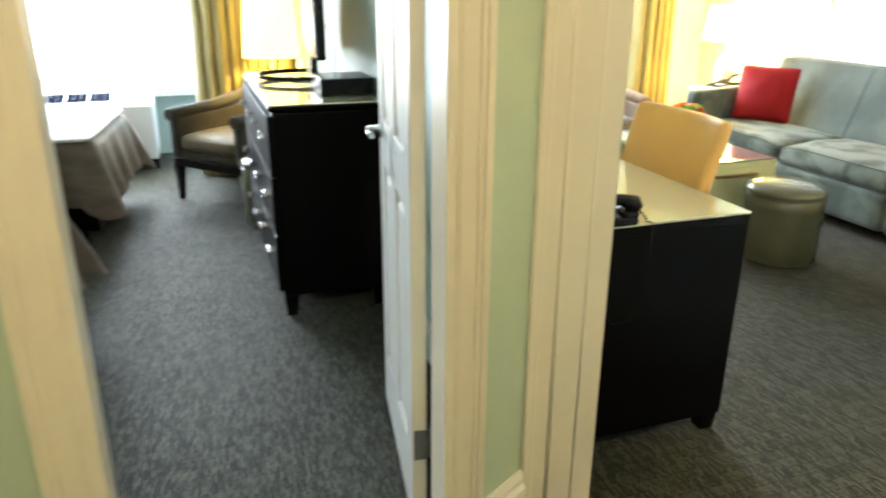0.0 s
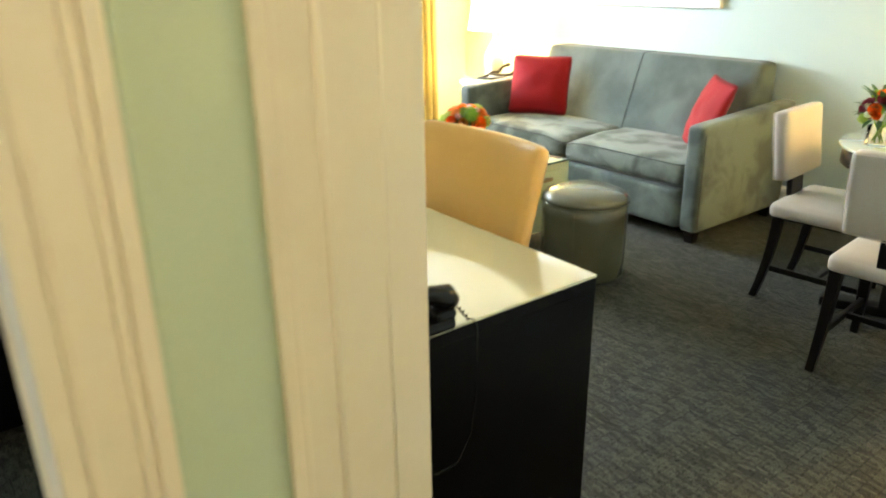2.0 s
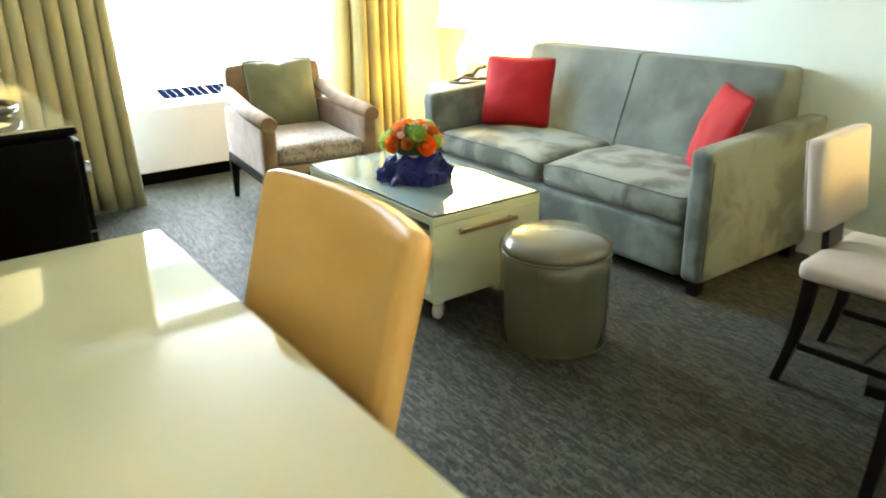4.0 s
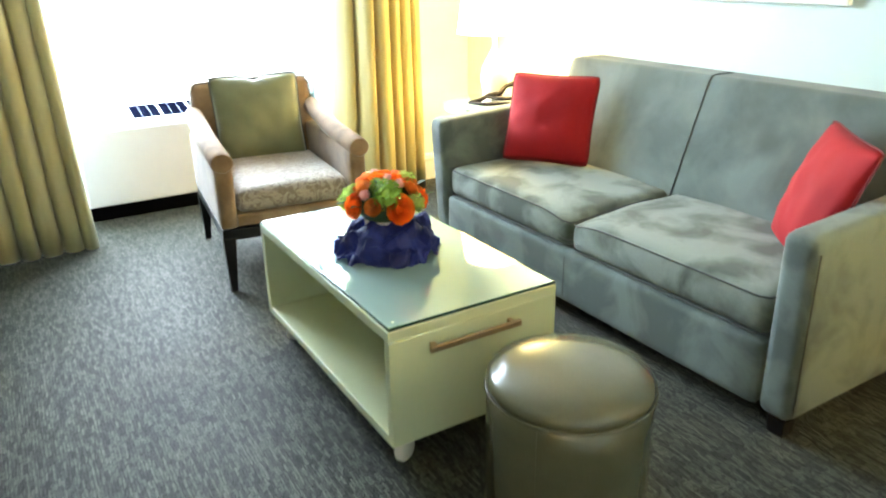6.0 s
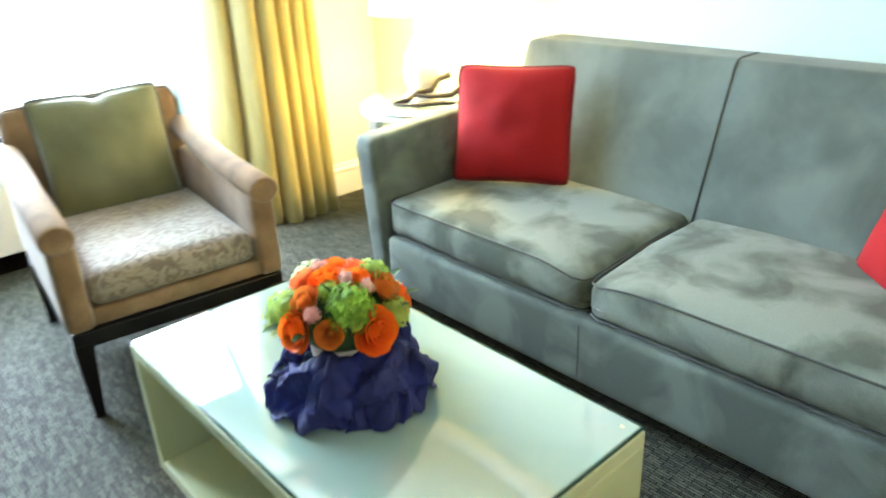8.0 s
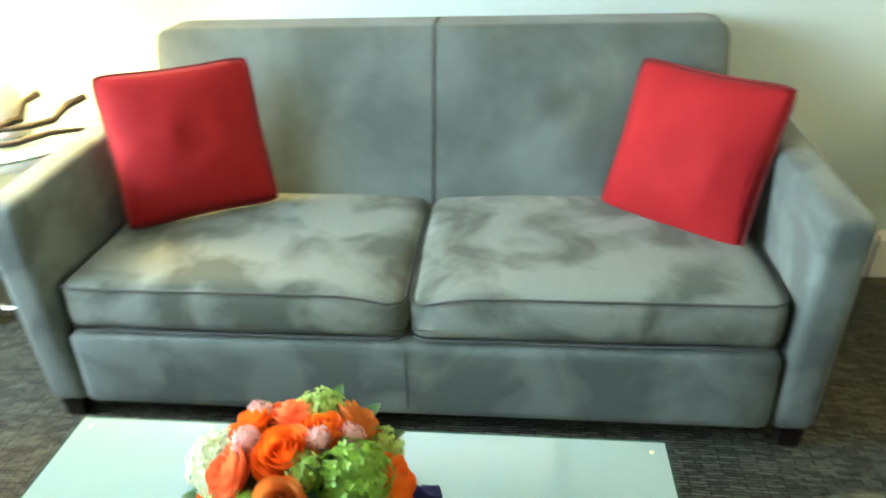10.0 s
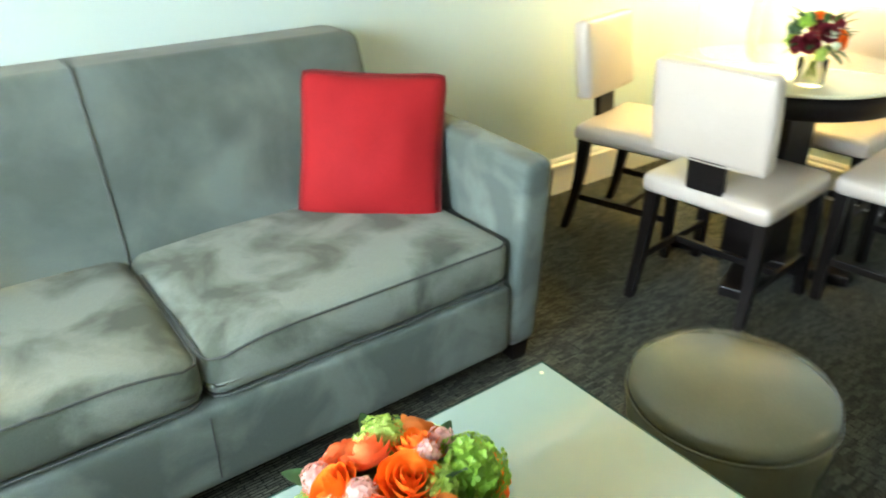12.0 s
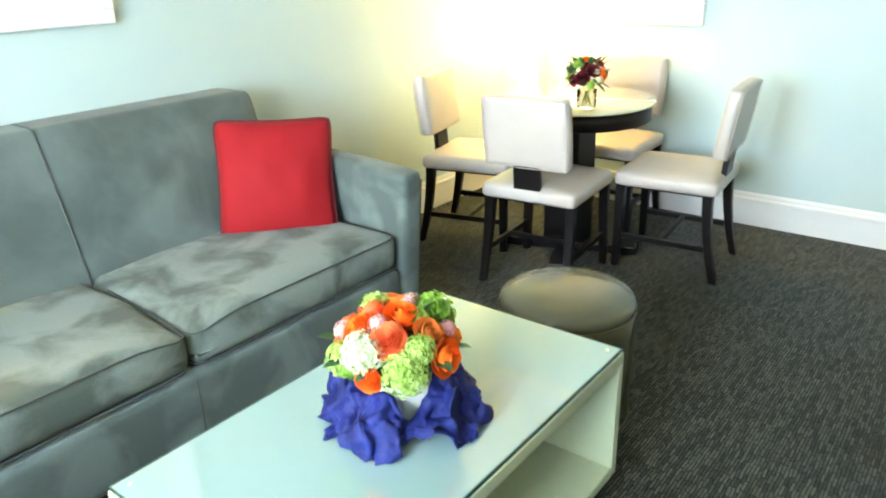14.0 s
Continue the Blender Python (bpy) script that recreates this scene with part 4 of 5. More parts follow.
def make_curtain(name, x0, x1, y, folds, label, flare=0.06, cloth=None, seed=1, lead=0.0):
    """A pleated curtain that hangs to the floor: a folded sheet with thickness."""
    t = thing(name, label, "curtain", pose(0, 0, 0))
    rnd = random.Random(seed)
    n, nz = folds * 18, 14
    am = [rnd.uniform(0.6, 1.12) for _ in range(folds + 2)]
    wide = [rnd.uniform(0.65, 1.35) for _ in range(folds)]
    ends = [sum(wide[:i]) / sum(wide) for i in range(folds + 1)]

    def place(k, s, off):
        """A point of the cloth: k counts folds along the rail, s runs from the hem to the rail."""
        kk = min(max(k, 0.0), folds - 1e-6)
        i, q = int(kk), kk % 1
        u = ends[i] + (ends[i + 1] - ends[i]) * q + (k - kk) / folds
        a = am[i] * (1 - q) + am[i + 1] * q
        amp = (0.046 + 0.014 * (1 - s)) * a
        w = x0 + (x1 - x0) * u + flare * (u - 0.5) * (1 - s) ** 2 - 0.20 * (x1 - x0) / folds * math.sin(2 * math.pi * k)
        z = 0.004 + 2.326 * s
        back = lead * max(0.0, 1 - (w - x0) / 0.19) ** 1.3
        return (w, y + back + amp * (1 - 2 * abs(math.sin(math.pi * k))) + off + 0.012 * noise.noise(Vector((w * 4, z * 1.2, seed))), z)

    def sheet(k0, k1, offs):
        bm = bmesh.new()
        sides = [[[bm.verts.new(place(k0 + (k1 - k0) * i / n, j / nz, o)) for i in range(n + 1)] for j in range(nz + 1)] for o in offs]
        for side, g in enumerate(sides):
            for j in range(nz):
                for i in range(n):
                    q = (g[j][i], g[j][i + 1], g[j + 1][i + 1], g[j + 1][i])
                    bm.faces.new(q if side == 0 else q[::-1]).smooth = True
        a, b = sides
        for j in range(nz):
            bm.faces.new((a[j][0], a[j + 1][0], b[j + 1][0], b[j][0]))
            bm.faces.new((a[j][n], b[j][n], b[j + 1][n], a[j + 1][n]))
        for i in range(n):
            bm.faces.new((a[0][i], b[0][i], b[0][i + 1], a[0][i + 1]))
        return bm

    part("drape", sheet(0, folds, (0.0, 0.003)), cloth or CURTAIN, t)
    part("lining", sheet(-0.12, folds + 0.12, (0.007, 0.010)), LINING, t, "pale curtain lining")
    part("rail", box(x0 - 0.03, x1 + 0.03, y - 0.02, y + 0.02, 2.335, 2.375, 0.005), WHITE, t)
    return t


make_curtain("curtain", 1.56, 2.36, 5.825, 10, "olive pleated curtain gathered beside the window", 0.10, seed=3)
make_curtain("curtain", 3.86, 4.31, 5.825, 6, "olive pleated curtain with gold lamplight in its colour", 0.05, LAMPLIT_CLOTH, 5, 0.22)
make_curtain("curtain", 0.27, 0.97, 5.825, 9, "olive pleated bedroom curtain with gold lamplight in its colour", 0.03, LAMPLIT_CLOTH, 8, 0.12)
make_curtain("curtain", -2.4, -1.75, 5.825, 8, "olive pleated bedroom curtain", 0.03, seed=9)


def make_picture(m, w, h, label):
    """A framed print; it faces -y, its lower left corner at the pose."""
    p = thing("framed_picture", label, "picture", m)
    f = 0.045
    part("frame", merge(box(0, w, -0.03, 0, 0, f, 0.006), box(0, w, -0.03, 0, h - f, h, 0.006), box(0, f, -0.03, 0, f, h - f, 0.006), box(w - f, w, -0.03, 0, f, h - f, 0.006)), WHITE, p, "white moulded frame")
    part("mat", box(f, w - f, -0.014, -0.002, f, h - f, 0), PAPER, p)
    part("print", box(f + 0.11, w - f - 0.11, -0.0155, -0.0142, f + 0.11, h - f - 0.11, 0), ART, p)
    return p


make_picture(pose(4.748, 4.56, 1.158, 0, 0, -90), 1.07, 0.75, "white framed pale print hung above the sofa")
make_picture(pose(4.16, 1.072, 0.985, 0, 0, 180), 0.63, 0.85, "white framed pale print on the dining wall")

# ---- things on the desk ----
# grey plastic with the window's bluish reflection brightened into its colour
WINDOWLIT_PLATE = surf("windowlit_key_plate", (0.55, 0.59, 0.68), (0.51, 0.55, 0.64), 10, rough=0.35, fine=200, bump=0.04, grain=0.06)
ph = thing("telephone", "black desk telephone with two rows of speed-dial keys", "telephone", pose(1.250, 1.912, 0.7605, 0, 0, -1))
bm = box(-0.118, 0.118, -0.095, 0.085, 0.0, 0.024, 0.008, 3)
for v in bm.verts:
    if v.co.z > 0.013:
        v.co.z += 0.12 * (v.co.y + 0.095)
part("body", bm, PLASTIC, ph)
pad = part("face_plate", box(-0.112, 0.112, -0.052, 0.050, 0.0, 0.003, 0.001), WINDOWLIT_PLATE, ph, "grey key plate with window sheen in its colour")
pad.matrix_basis = pose(0, 0.026, 0.0390, 6.8, 0, 0)
for i in range(5):
    for j in range(2):
        k = part("key", box(-0.0055, 0.0055, -0.004, 0.004, 0.0, 0.006, 0.002), PLASTIC, pad)
        k.matrix_basis = pose(-0.046 + 0.0195 * i, 0.004 + 0.017 * j, 0.003)
for x, rise in ((-0.084, 0.0), (0.070, 0.008), (0.086, 0.014)):
    for j in range(3):
        k = part("key", box(-0.0045, 0.0045, -0.0045, 0.0045, 0.0, 0.006, 0.002), PLASTIC, pad)
        k.matrix_basis = pose(x, rise - 0.014 + 0.017 * j, 0.003)
part("label_strip", box(0.098, 0.110, -0.005, 0.045, 0.0032, 0.0045, 0.0005), surf("red_label", (0.6, 0.06, 0.03), rough=0.4, bump=0), pad, "red label")
part("handset_well", box(-0.062, 0.062, -0.082, -0.028, 0.033, 0.036, 0.001), WINDOWLIT_PLATE, ph, "grey well under the handset with window sheen in its colour").matrix_basis = pose(0, 0, -0.001, 6.8, 0, 0)
for x in (-0.098, 0.098):
    part("cradle", box(x - 0.024, x + 0.024, -0.092, -0.034, 0.020, 0.042, 0.008), PLASTIC, ph)
hs = part("handset", tube([(-0.122, -0.066, 0.044), (-0.112, -0.066, 0.058), (-0.07, -0.066, 0.071), (0, -0.066, 0.076), (0.07, -0.066, 0.071), (0.112, -0.066, 0.058), (0.122, -0.066, 0.044)], 0.018, False, 14,
                          [1.15, 1.35, 0.95, 0.85, 0.95, 1.35, 1.15]), PLASTIC, ph, "black handset on its cradle")
coil = [(0.132 + 0.0008 * i + 0.003 * math.cos(i * 1.1), -0.062 - 0.0007 * i, 0.042 - 0.0013 * i + 0.003 * math.sin(i * 1.1)) for i in range(28)]
part("cord", tube([(0.126, -0.062, 0.043)] + coil + [(0.156, -0.080, 0.004), (0.163, -0.088, 0.003), (0.164, -0.097, -0.008), (0.160, -0.098, -0.14), (0.148, -0.098, -0.24), (0.115, -0.098, -0.295), (0.06, -0.098, -0.30), (0.03, -0.098, -0.26)], 0.0018, False, 6), PLASTIC, ph, "coiled black cord")
pad2 = thing("notepad", "white notepad lying on the desk", "notepad", pose(1.27, 2.025, 0.7605, 0, 0, 4))
part("paper_block", box(-0.10, 0.09, -0.04, 0.06, 0, 0.006, 0.001), PAPER, pad2)
pen = thing("pen", "slim brown pen lying on the notepad", "pen", pose(1.30, 2.06, 0.7715, 0, 0, 22))
part("barrel", tube([(-0.06, 0, 0), (0.05, 0, 0), (0.06, 0, 0)], 0.0045, False, 8, [1, 1, 0.3]), BRONZE, pen)
part("tip", tube([(0.06, 0, 0), (0.07, 0, 0)], 0.002, False, 6), CHROME, pen)
cd = thing("card", "white card standing in a holder on the desk", "card", pose(1.228, 2.085, 0.7605, 0, 0, 62))
part("sheet", box(-0.045, 0.045, -0.001, 0.001, 0.0, 0.10, 0.0004), PAPER, cd)
part("holder", box(-0.03, 0.03, -0.012, 0.012, 0.0, 0.012, 0.003), WHITE, cd)


def tent_card(m, label, picture):
    """A folded card: a front sheet with a printed picture and text bars, and a back sheet that leans to it."""
    t = thing("tent_card", label, "card", m)
    dark = surf("card_print", (0.035, 0.07, 0.10), (0.05, 0.09, 0.12), 12, rough=0.35, bump=0)
    photo = surf("card_photo", (0.10, 0.08, 0.06), (0.50, 0.45, 0.38), 24, rough=0.3, bump=0, contrast=(0.42, 0.58))
    fr = part("front_sheet", box(-0.055, 0.055, -0.001, 0.001, 0, 0.19, 0.0004), PAPER, t)
    fr.matrix_basis = pose(0, 0, 0, -9, 0, 0)
    bk = part("back_sheet", box(-0.055, 0.055, -0.001, 0.001, 0, 0.19, 0.0004), PAPER, t)
    bk.matrix_basis = pose(0, 0.06, 0, 9, 0, 0)
    if picture:
        part("printed_field", box(-0.054, 0.054, -0.0016, -0.001, 0.003, 0.10, 0), dark, fr, "dark blue printed field")
        part("photo", box(-0.054, 0.054, -0.0016, -0.001, 0.101, 0.187, 0), photo, fr, "brown photograph")
        for z, w in ((0.088, 0.06), (0.075, 0.045), (0.055, 0.07), (0.048, 0.065), (0.041, 0.05)):
            part("text_bar", box(-0.048, -0.048 + w, -0.002, -0.0016, z, z + 0.0035, 0), GREYPL, fr)
    return t


tent_card(pose(1.278, 2.425, 0.7605, 0, 0, -34), "printed tent card with photograph on the desk", True)

tb = thing("tissue_box", "small tan tissue box with a tuft of tissue on the desk", "tissue box", pose(1.225, 2.80, 0.7605, 0, 0, -8))
part("box", box(-0.06, 0.06, -0.06, 0.06, 0, 0.09, 0.004), BRONZE, tb)
tuft = bmesh.new()
ring = [[tuft.verts.new(((0.014 + 0.03 * s) * math.cos(w) * (1 + 0.3 * math.sin(3 * w)), (0.014 + 0.03 * s) * math.sin(w), 0.088 + 0.05 * s + 0.012 * s * math.sin(2 * w))) for w in [2 * math.pi * i / 16 for i in range(16)]] for s in (0, 0.5, 1.0)]
for ra, rb in zip(ring, ring[1:]):
    for i in range(16):
        tuft.faces.new((ra[i], ra[(i + 1) % 16], rb[(i + 1) % 16], rb[i])).smooth = True
part("tissue", tuft, PAPER, tb, "white tissue")
dresser(pose(1.925, 3.49, 0, 0, 0, 180), 0.38, 0.39, 0.53, "low black drawer unit with chrome pulls beside the desk")


def unit(v):
    v = Vector(v)
    return v.normalized()


def frame_to(n):
    n = unit(n)
    a = n.orthogonal().normalized()
    return a, n.cross(a), n


def rose(c, n, r, seed, openness=1.0):
    """A cupped rose: wrapped rings of rounded petals that curl outwards towards the rim."""
    rnd = random.Random(seed)
    a, b, n = frame_to(n)
    bm = bmesh.new()
    for count, rad, rim, curl in ((2, 0.16, 0.50, 0.0), (3, 0.32, 0.56, 0.03), (4, 0.50, 0.52, 0.08), (5, 0.70, 0.42, 0.16), (5, 0.90, 0.22, 0.26 * openness), (6, 1.0, -0.05, 0.34 * openness)):
        off = rnd.uniform(0, 6.28)
        for k in range(count):
            mid = off + 2 * math.pi * k / count + rnd.uniform(-0.12, 0.12)
            half = math.pi / count * rnd.uniform(1.25, 1.5)
            tall, wave = rnd.uniform(0.92, 1.08), rnd.uniform(0, 6.28)
            g, m, q = [], 8, 6
            for i in range(q + 1):
                row = []
                for j in range(m + 1):
                    t = -1 + 2 * j / m
                    s = i / q * (1 - 0.30 * abs(t) ** 3)
                    w = mid + t * half
                    out = a * math.cos(w) + b * math.sin(w)
                    x = rad * (0.30 + 0.70 * math.sin(math.pi / 2 * min(1, 1.3 * s))) * (1 + 0.07 * t) + curl * max(0, s - 0.6) ** 1.5 * 2.2
                    h = -0.55 + (rim + 0.55) * tall * s - 0.9 * curl * max(0, s - 0.75) ** 1.3 + 0.03 * s * math.sin(3 * t + wave)
                    row.append(bm.verts.new(Vector(c) + (out * x + n * h) * r))
                g.append(row)
            for i in range(q):
                for j in range(m):
                    bm.faces.new((g[i][j], g[i][j + 1], g[i + 1][j + 1], g[i + 1][j])).smooth = True
    return bm


def floret_head(c, n, r, seed, count=70, size=0.26, dome=0.75):
    """A round head of small four-petalled florets."""
    rnd = random.Random(seed)
    a, b, n = frame_to(n)
    bm = bmesh.new()
    for k in range(count):
        z = 1 - (1 + dome) * (k + 0.5) / count
        w = k * 2.39996 + rnd.uniform(-0.3, 0.3)
        s = math.sqrt(max(0, 1 - z * z))
        d = (a * math.cos(w) + b * math.sin(w)) * s + n * z
        p = Vector(c) + d * r * rnd.uniform(0.80, 1.05)
        u, v, d2 = frame_to(d + Vector((rnd.uniform(-0.35, 0.35), rnd.uniform(-0.35, 0.35), rnd.uniform(-0.35, 0.35))))
        q = r * size * rnd.uniform(0.8, 1.2)
        h = rnd.uniform(0, 1.5)
        mid = bm.verts.new(p - d2 * q * 0.2)
        for i in range(4):
            t = h + i * math.pi / 2
            e, f2 = u * math.cos(t) + v * math.sin(t), v * math.cos(t) - u * math.sin(t)
            x1 = bm.verts.new(p + (e * 0.55 + f2 * 0.42) * q + d2 * q * 0.12)
            x2 = bm.verts.new(p + e * q + d2 * q * rnd.uniform(0.0, 0.3))
            x3 = bm.verts.new(p + (e * 0.55 - f2 * 0.42) * q + d2 * q * 0.12)
            bm.faces.new((mid, x1, x2, x3))
    core = bmesh.new()
    bmesh.ops.create_icosphere(core, subdivisions=2, radius=r * 0.78, matrix=Matrix.Translation(c))
    return merge(bm, core)


def leaf(c, d, n, length, width):
    """A pointed leaf blade, folded along its rib."""
    d, n = unit(d), unit(n)
    s = d.cross(n).normalized()
    n = s.cross(d)
    bm = bmesh.new()
    rows = []
    for i in range(7):
        t = i / 6
        w = width * math.sin(math.pi * min(0.98, 0.08 + 0.9 * t)) ** 0.8
        p = Vector(c) + d * length * t - n * (0.25 * length * t * t)
        rows.append([bm.verts.new(p - s * w / 2 + n * w * 0.18), bm.verts.new(p), bm.verts.new(p + s * w / 2 + n * w * 0.18)])
    for r, q in zip(rows, rows[1:]):
        for j in range(2):
            f = bm.faces.new((r[j], r[j + 1], q[j + 1], q[j]))
            f.smooth = True
    return bm


def petal_mat(name, c1, c2, rough=0.5):
    m = surf(name, c1, c2, 22, rough=rough, fine=160, bump=0.15, grain=0.1)
    b = m.node_tree.nodes["Principled BSDF"]
    n, l, _ = nodes_of(m)
    mix, thin = n.new("ShaderNodeMixShader"), n.new("ShaderNodeBsdfTranslucent")
    l.new(b.inputs["Base Color"].links[0].from_socket, thin.inputs["Color"])
    mix.inputs[0].default_value = 0.35
    l.new(b.outputs[0], mix.inputs[1])
    l.new(thin.outputs[0], mix.inputs[2])
    l.new(mix.outputs[0], n["Material Output"].inputs["Surface"])
    return m


ORANGE = petal_mat("orange_petal", (0.86, 0.13, 0.005), (0.92, 0.22, 0.016))
CORAL = petal_mat("coral_petal", (0.83, 0.15, 0.045), (0.88, 0.26, 0.090))
PEACH = petal_mat("russet_petal", (0.76, 0.27, 0.050), (0.60, 0.17, 0.028))
PINK = petal_mat("pink_petal", (0.70, 0.36, 0.33), (0.75, 0.50, 0.46))
LIME = petal_mat("lime_floret", (0.29, 0.45, 0.055), (0.47, 0.62, 0.16))
GREENH = petal_mat("green_floret", (0.17, 0.34, 0.025), (0.30, 0.49, 0.06))
CREAM = petal_mat("cream_floret", (0.66, 0.74, 0.46), (0.76, 0.80, 0.62))
LEAF = petal_mat("dark_leaf", (0.035, 0.09, 0.03), (0.06, 0.14, 0.05), 0.4)
WINE = petal_mat("wine_petal", (0.12, 0.01, 0.02), (0.20, 0.015, 0.03))


def make_bouquet():
    o = thing("flower_bouquet", "bouquet of orange roses and green hydrangeas in blue paper", "flowers", pose(3.098, 3.915, 0.466))
    part("pot", lathe([(0, 0.0), (0.055, 0.0), (0.062, 0.01), (0.078, 0.11), (0.074, 0.11), (0.06, 0.02), (0, 0.02)], seg=8, smooth=False), WHITE, o, "white faceted pot")
    # crumpled paper collar: low in front of the pot's free face, with two lobes that spread beside it
    bm = bmesh.new()
    n, m = 220, 26
    g = []
    for i in range(n):
        w = 2 * math.pi * i / n
        gap = math.exp(-((math.degrees(w) - 142) / 20) ** 2)
        lobe = 1 + 0.08 * math.sin(3 * w + 0.6) + 0.05 * math.sin(7 * w) + 0.04 * math.sin(13 * w) - 0.62 * gap
        for az, amount in ((100, 0.16), (188, 0.16), (205, 0.14), (298, 0.40)):
            lobe += amount * math.exp(-((math.degrees(w) - az) / 11) ** 2)
        row = []
        for j in range(m + 1):
            s = j / m
            rad = 0.074 + 0.012 * gap + (0.026 + 0.066 * lobe) * s ** 0.8
            z = (0.096 - 0.044 * gap + 0.030 * math.exp(-((math.degrees(w) - 248) / 40) ** 2)) * (1 - s ** 1.6) * (0.92 + 0.12 * math.sin(4 * w)) + 0.010 * math.sin(5 * w + 9 * s) * s * (1 - s) * 4 + 0.03 * gap * s
            z += 0.035 * s * math.exp(-((math.degrees(w) - 298) / 11) ** 2)
            p = Vector((rad * math.cos(w), rad * math.sin(w), z))
            big, fine = noise.noise_vector(p * 15), noise.noise_vector(p * 36)
            crush = Vector([0.058 * (abs(q) - 0.25) for q in big]) + Vector([0.026 * (abs(q) - 0.25) for q in fine])
            p += Vector((crush.x, crush.y, crush.z * 1.2)) * (0.3 + 0.7 * s)
            p.z = max(0.002, p.z)
            row.append(bm.verts.new(p))
        g.append(row)
    for i in range(n):
        k = (i + 1) % n
        for j in range(m):
            f = bm.faces.new((g[i][j], g[k][j], g[k][j + 1], g[i][j + 1]))
            f.smooth = True
    pap = part("paper_wrap", bm, NAVY, o, "crumpled navy blue tissue paper")
    sol = pap.modifiers.new("thickness", "SOLIDIFY")
    sol.thickness = 0.0012
    part("foliage_core", lathe([(0, 0.09), (0.06, 0.095), (0.10, 0.14), (0.098, 0.175), (0.06, 0.205), (0, 0.215)], seg=20), LEAF, o)

    def spot(az, el, rad=0.113):
        w, e = math.radians(az), math.radians(el)
        d = Vector((math.cos(w) * math.cos(e), math.sin(w) * math.cos(e), math.sin(e) * 0.72))
        return Vector((0, 0, 0.150)) + d * rad, d

    roses = ((CORAL, 118, 46, .036), (ORANGE, 165, 78, .038), (ORANGE, 65, 45, .036), (CORAL, 34, 20, .030), (ORANGE, 184, 9, .039), (ORANGE, 101, -6, .028),
             (ORANGE, 267, 8, .044), (ORANGE, 336, 8, .036), (CORAL, 16, 62, .034), (ORANGE, 300, 70, .032), (CORAL, 12, 14, .034), (PEACH, 180, 44, .033), (PEACH, 318, 42, .036), (PEACH, 222, 14, .026))
    heads = ((CREAM, 90, 26, .048), (LIME, 158, 30, .036), (LIME, 139, 4, .050), (LIME, 55, -2, .043), (LIME, 348, 52, .040), (GREENH, 248, 42, .052),
             (LIME, 303, 11, .034), (LIME, 358, -2, .040), (GREENH, 80, 2, .030), (LIME, 210, 66, .026))
    pinks = ((95, 62, .022), (205, 36, .019), (262, 76, .019), (44, 33, .022), (283, 58, .019))
    items = [("rose", *q) for q in roses] + [("hyd", *q) for q in heads] + [("pink", PINK, *q) for q in pinks]
    for i, (kind, mat, az, el, r) in enumerate(items):
        c, d = spot(az, el)
        if kind == "rose":
            part("rose", rose(c + d * 0.004, d + Vector((0, 0, 0.12)), r * 0.92, i), mat, o)
        elif kind == "hyd":
            part("hydrangea", floret_head(c - d * 0.006, d, r * 0.90, i, 200, 0.17), mat, o)
        else:
            part("pink_bloom", floret_head(c + d * 0.012, d, r * 0.85, i, 60, 0.25), mat, o)
    for i, (az, el, ln) in enumerate(((70, 2, .07), (35, 10, .075), (170, 6, .07), (330, 14, .06), (215, 62, .06), (200, 10, .06), (100, 0, .05), (140, 2, .055), (350, 30, .06), (300, 20, .05))):
        c, d = spot(az, el, 0.115)
        part("leaf", leaf(c, d + Vector((0, 0, 0.35)), Vector((0, 0, 1)) if el < 50 else Vector((1, 0, 0.2)), ln * 0.66, ln * 0.36), LEAF, o)
    return o


make_bouquet()


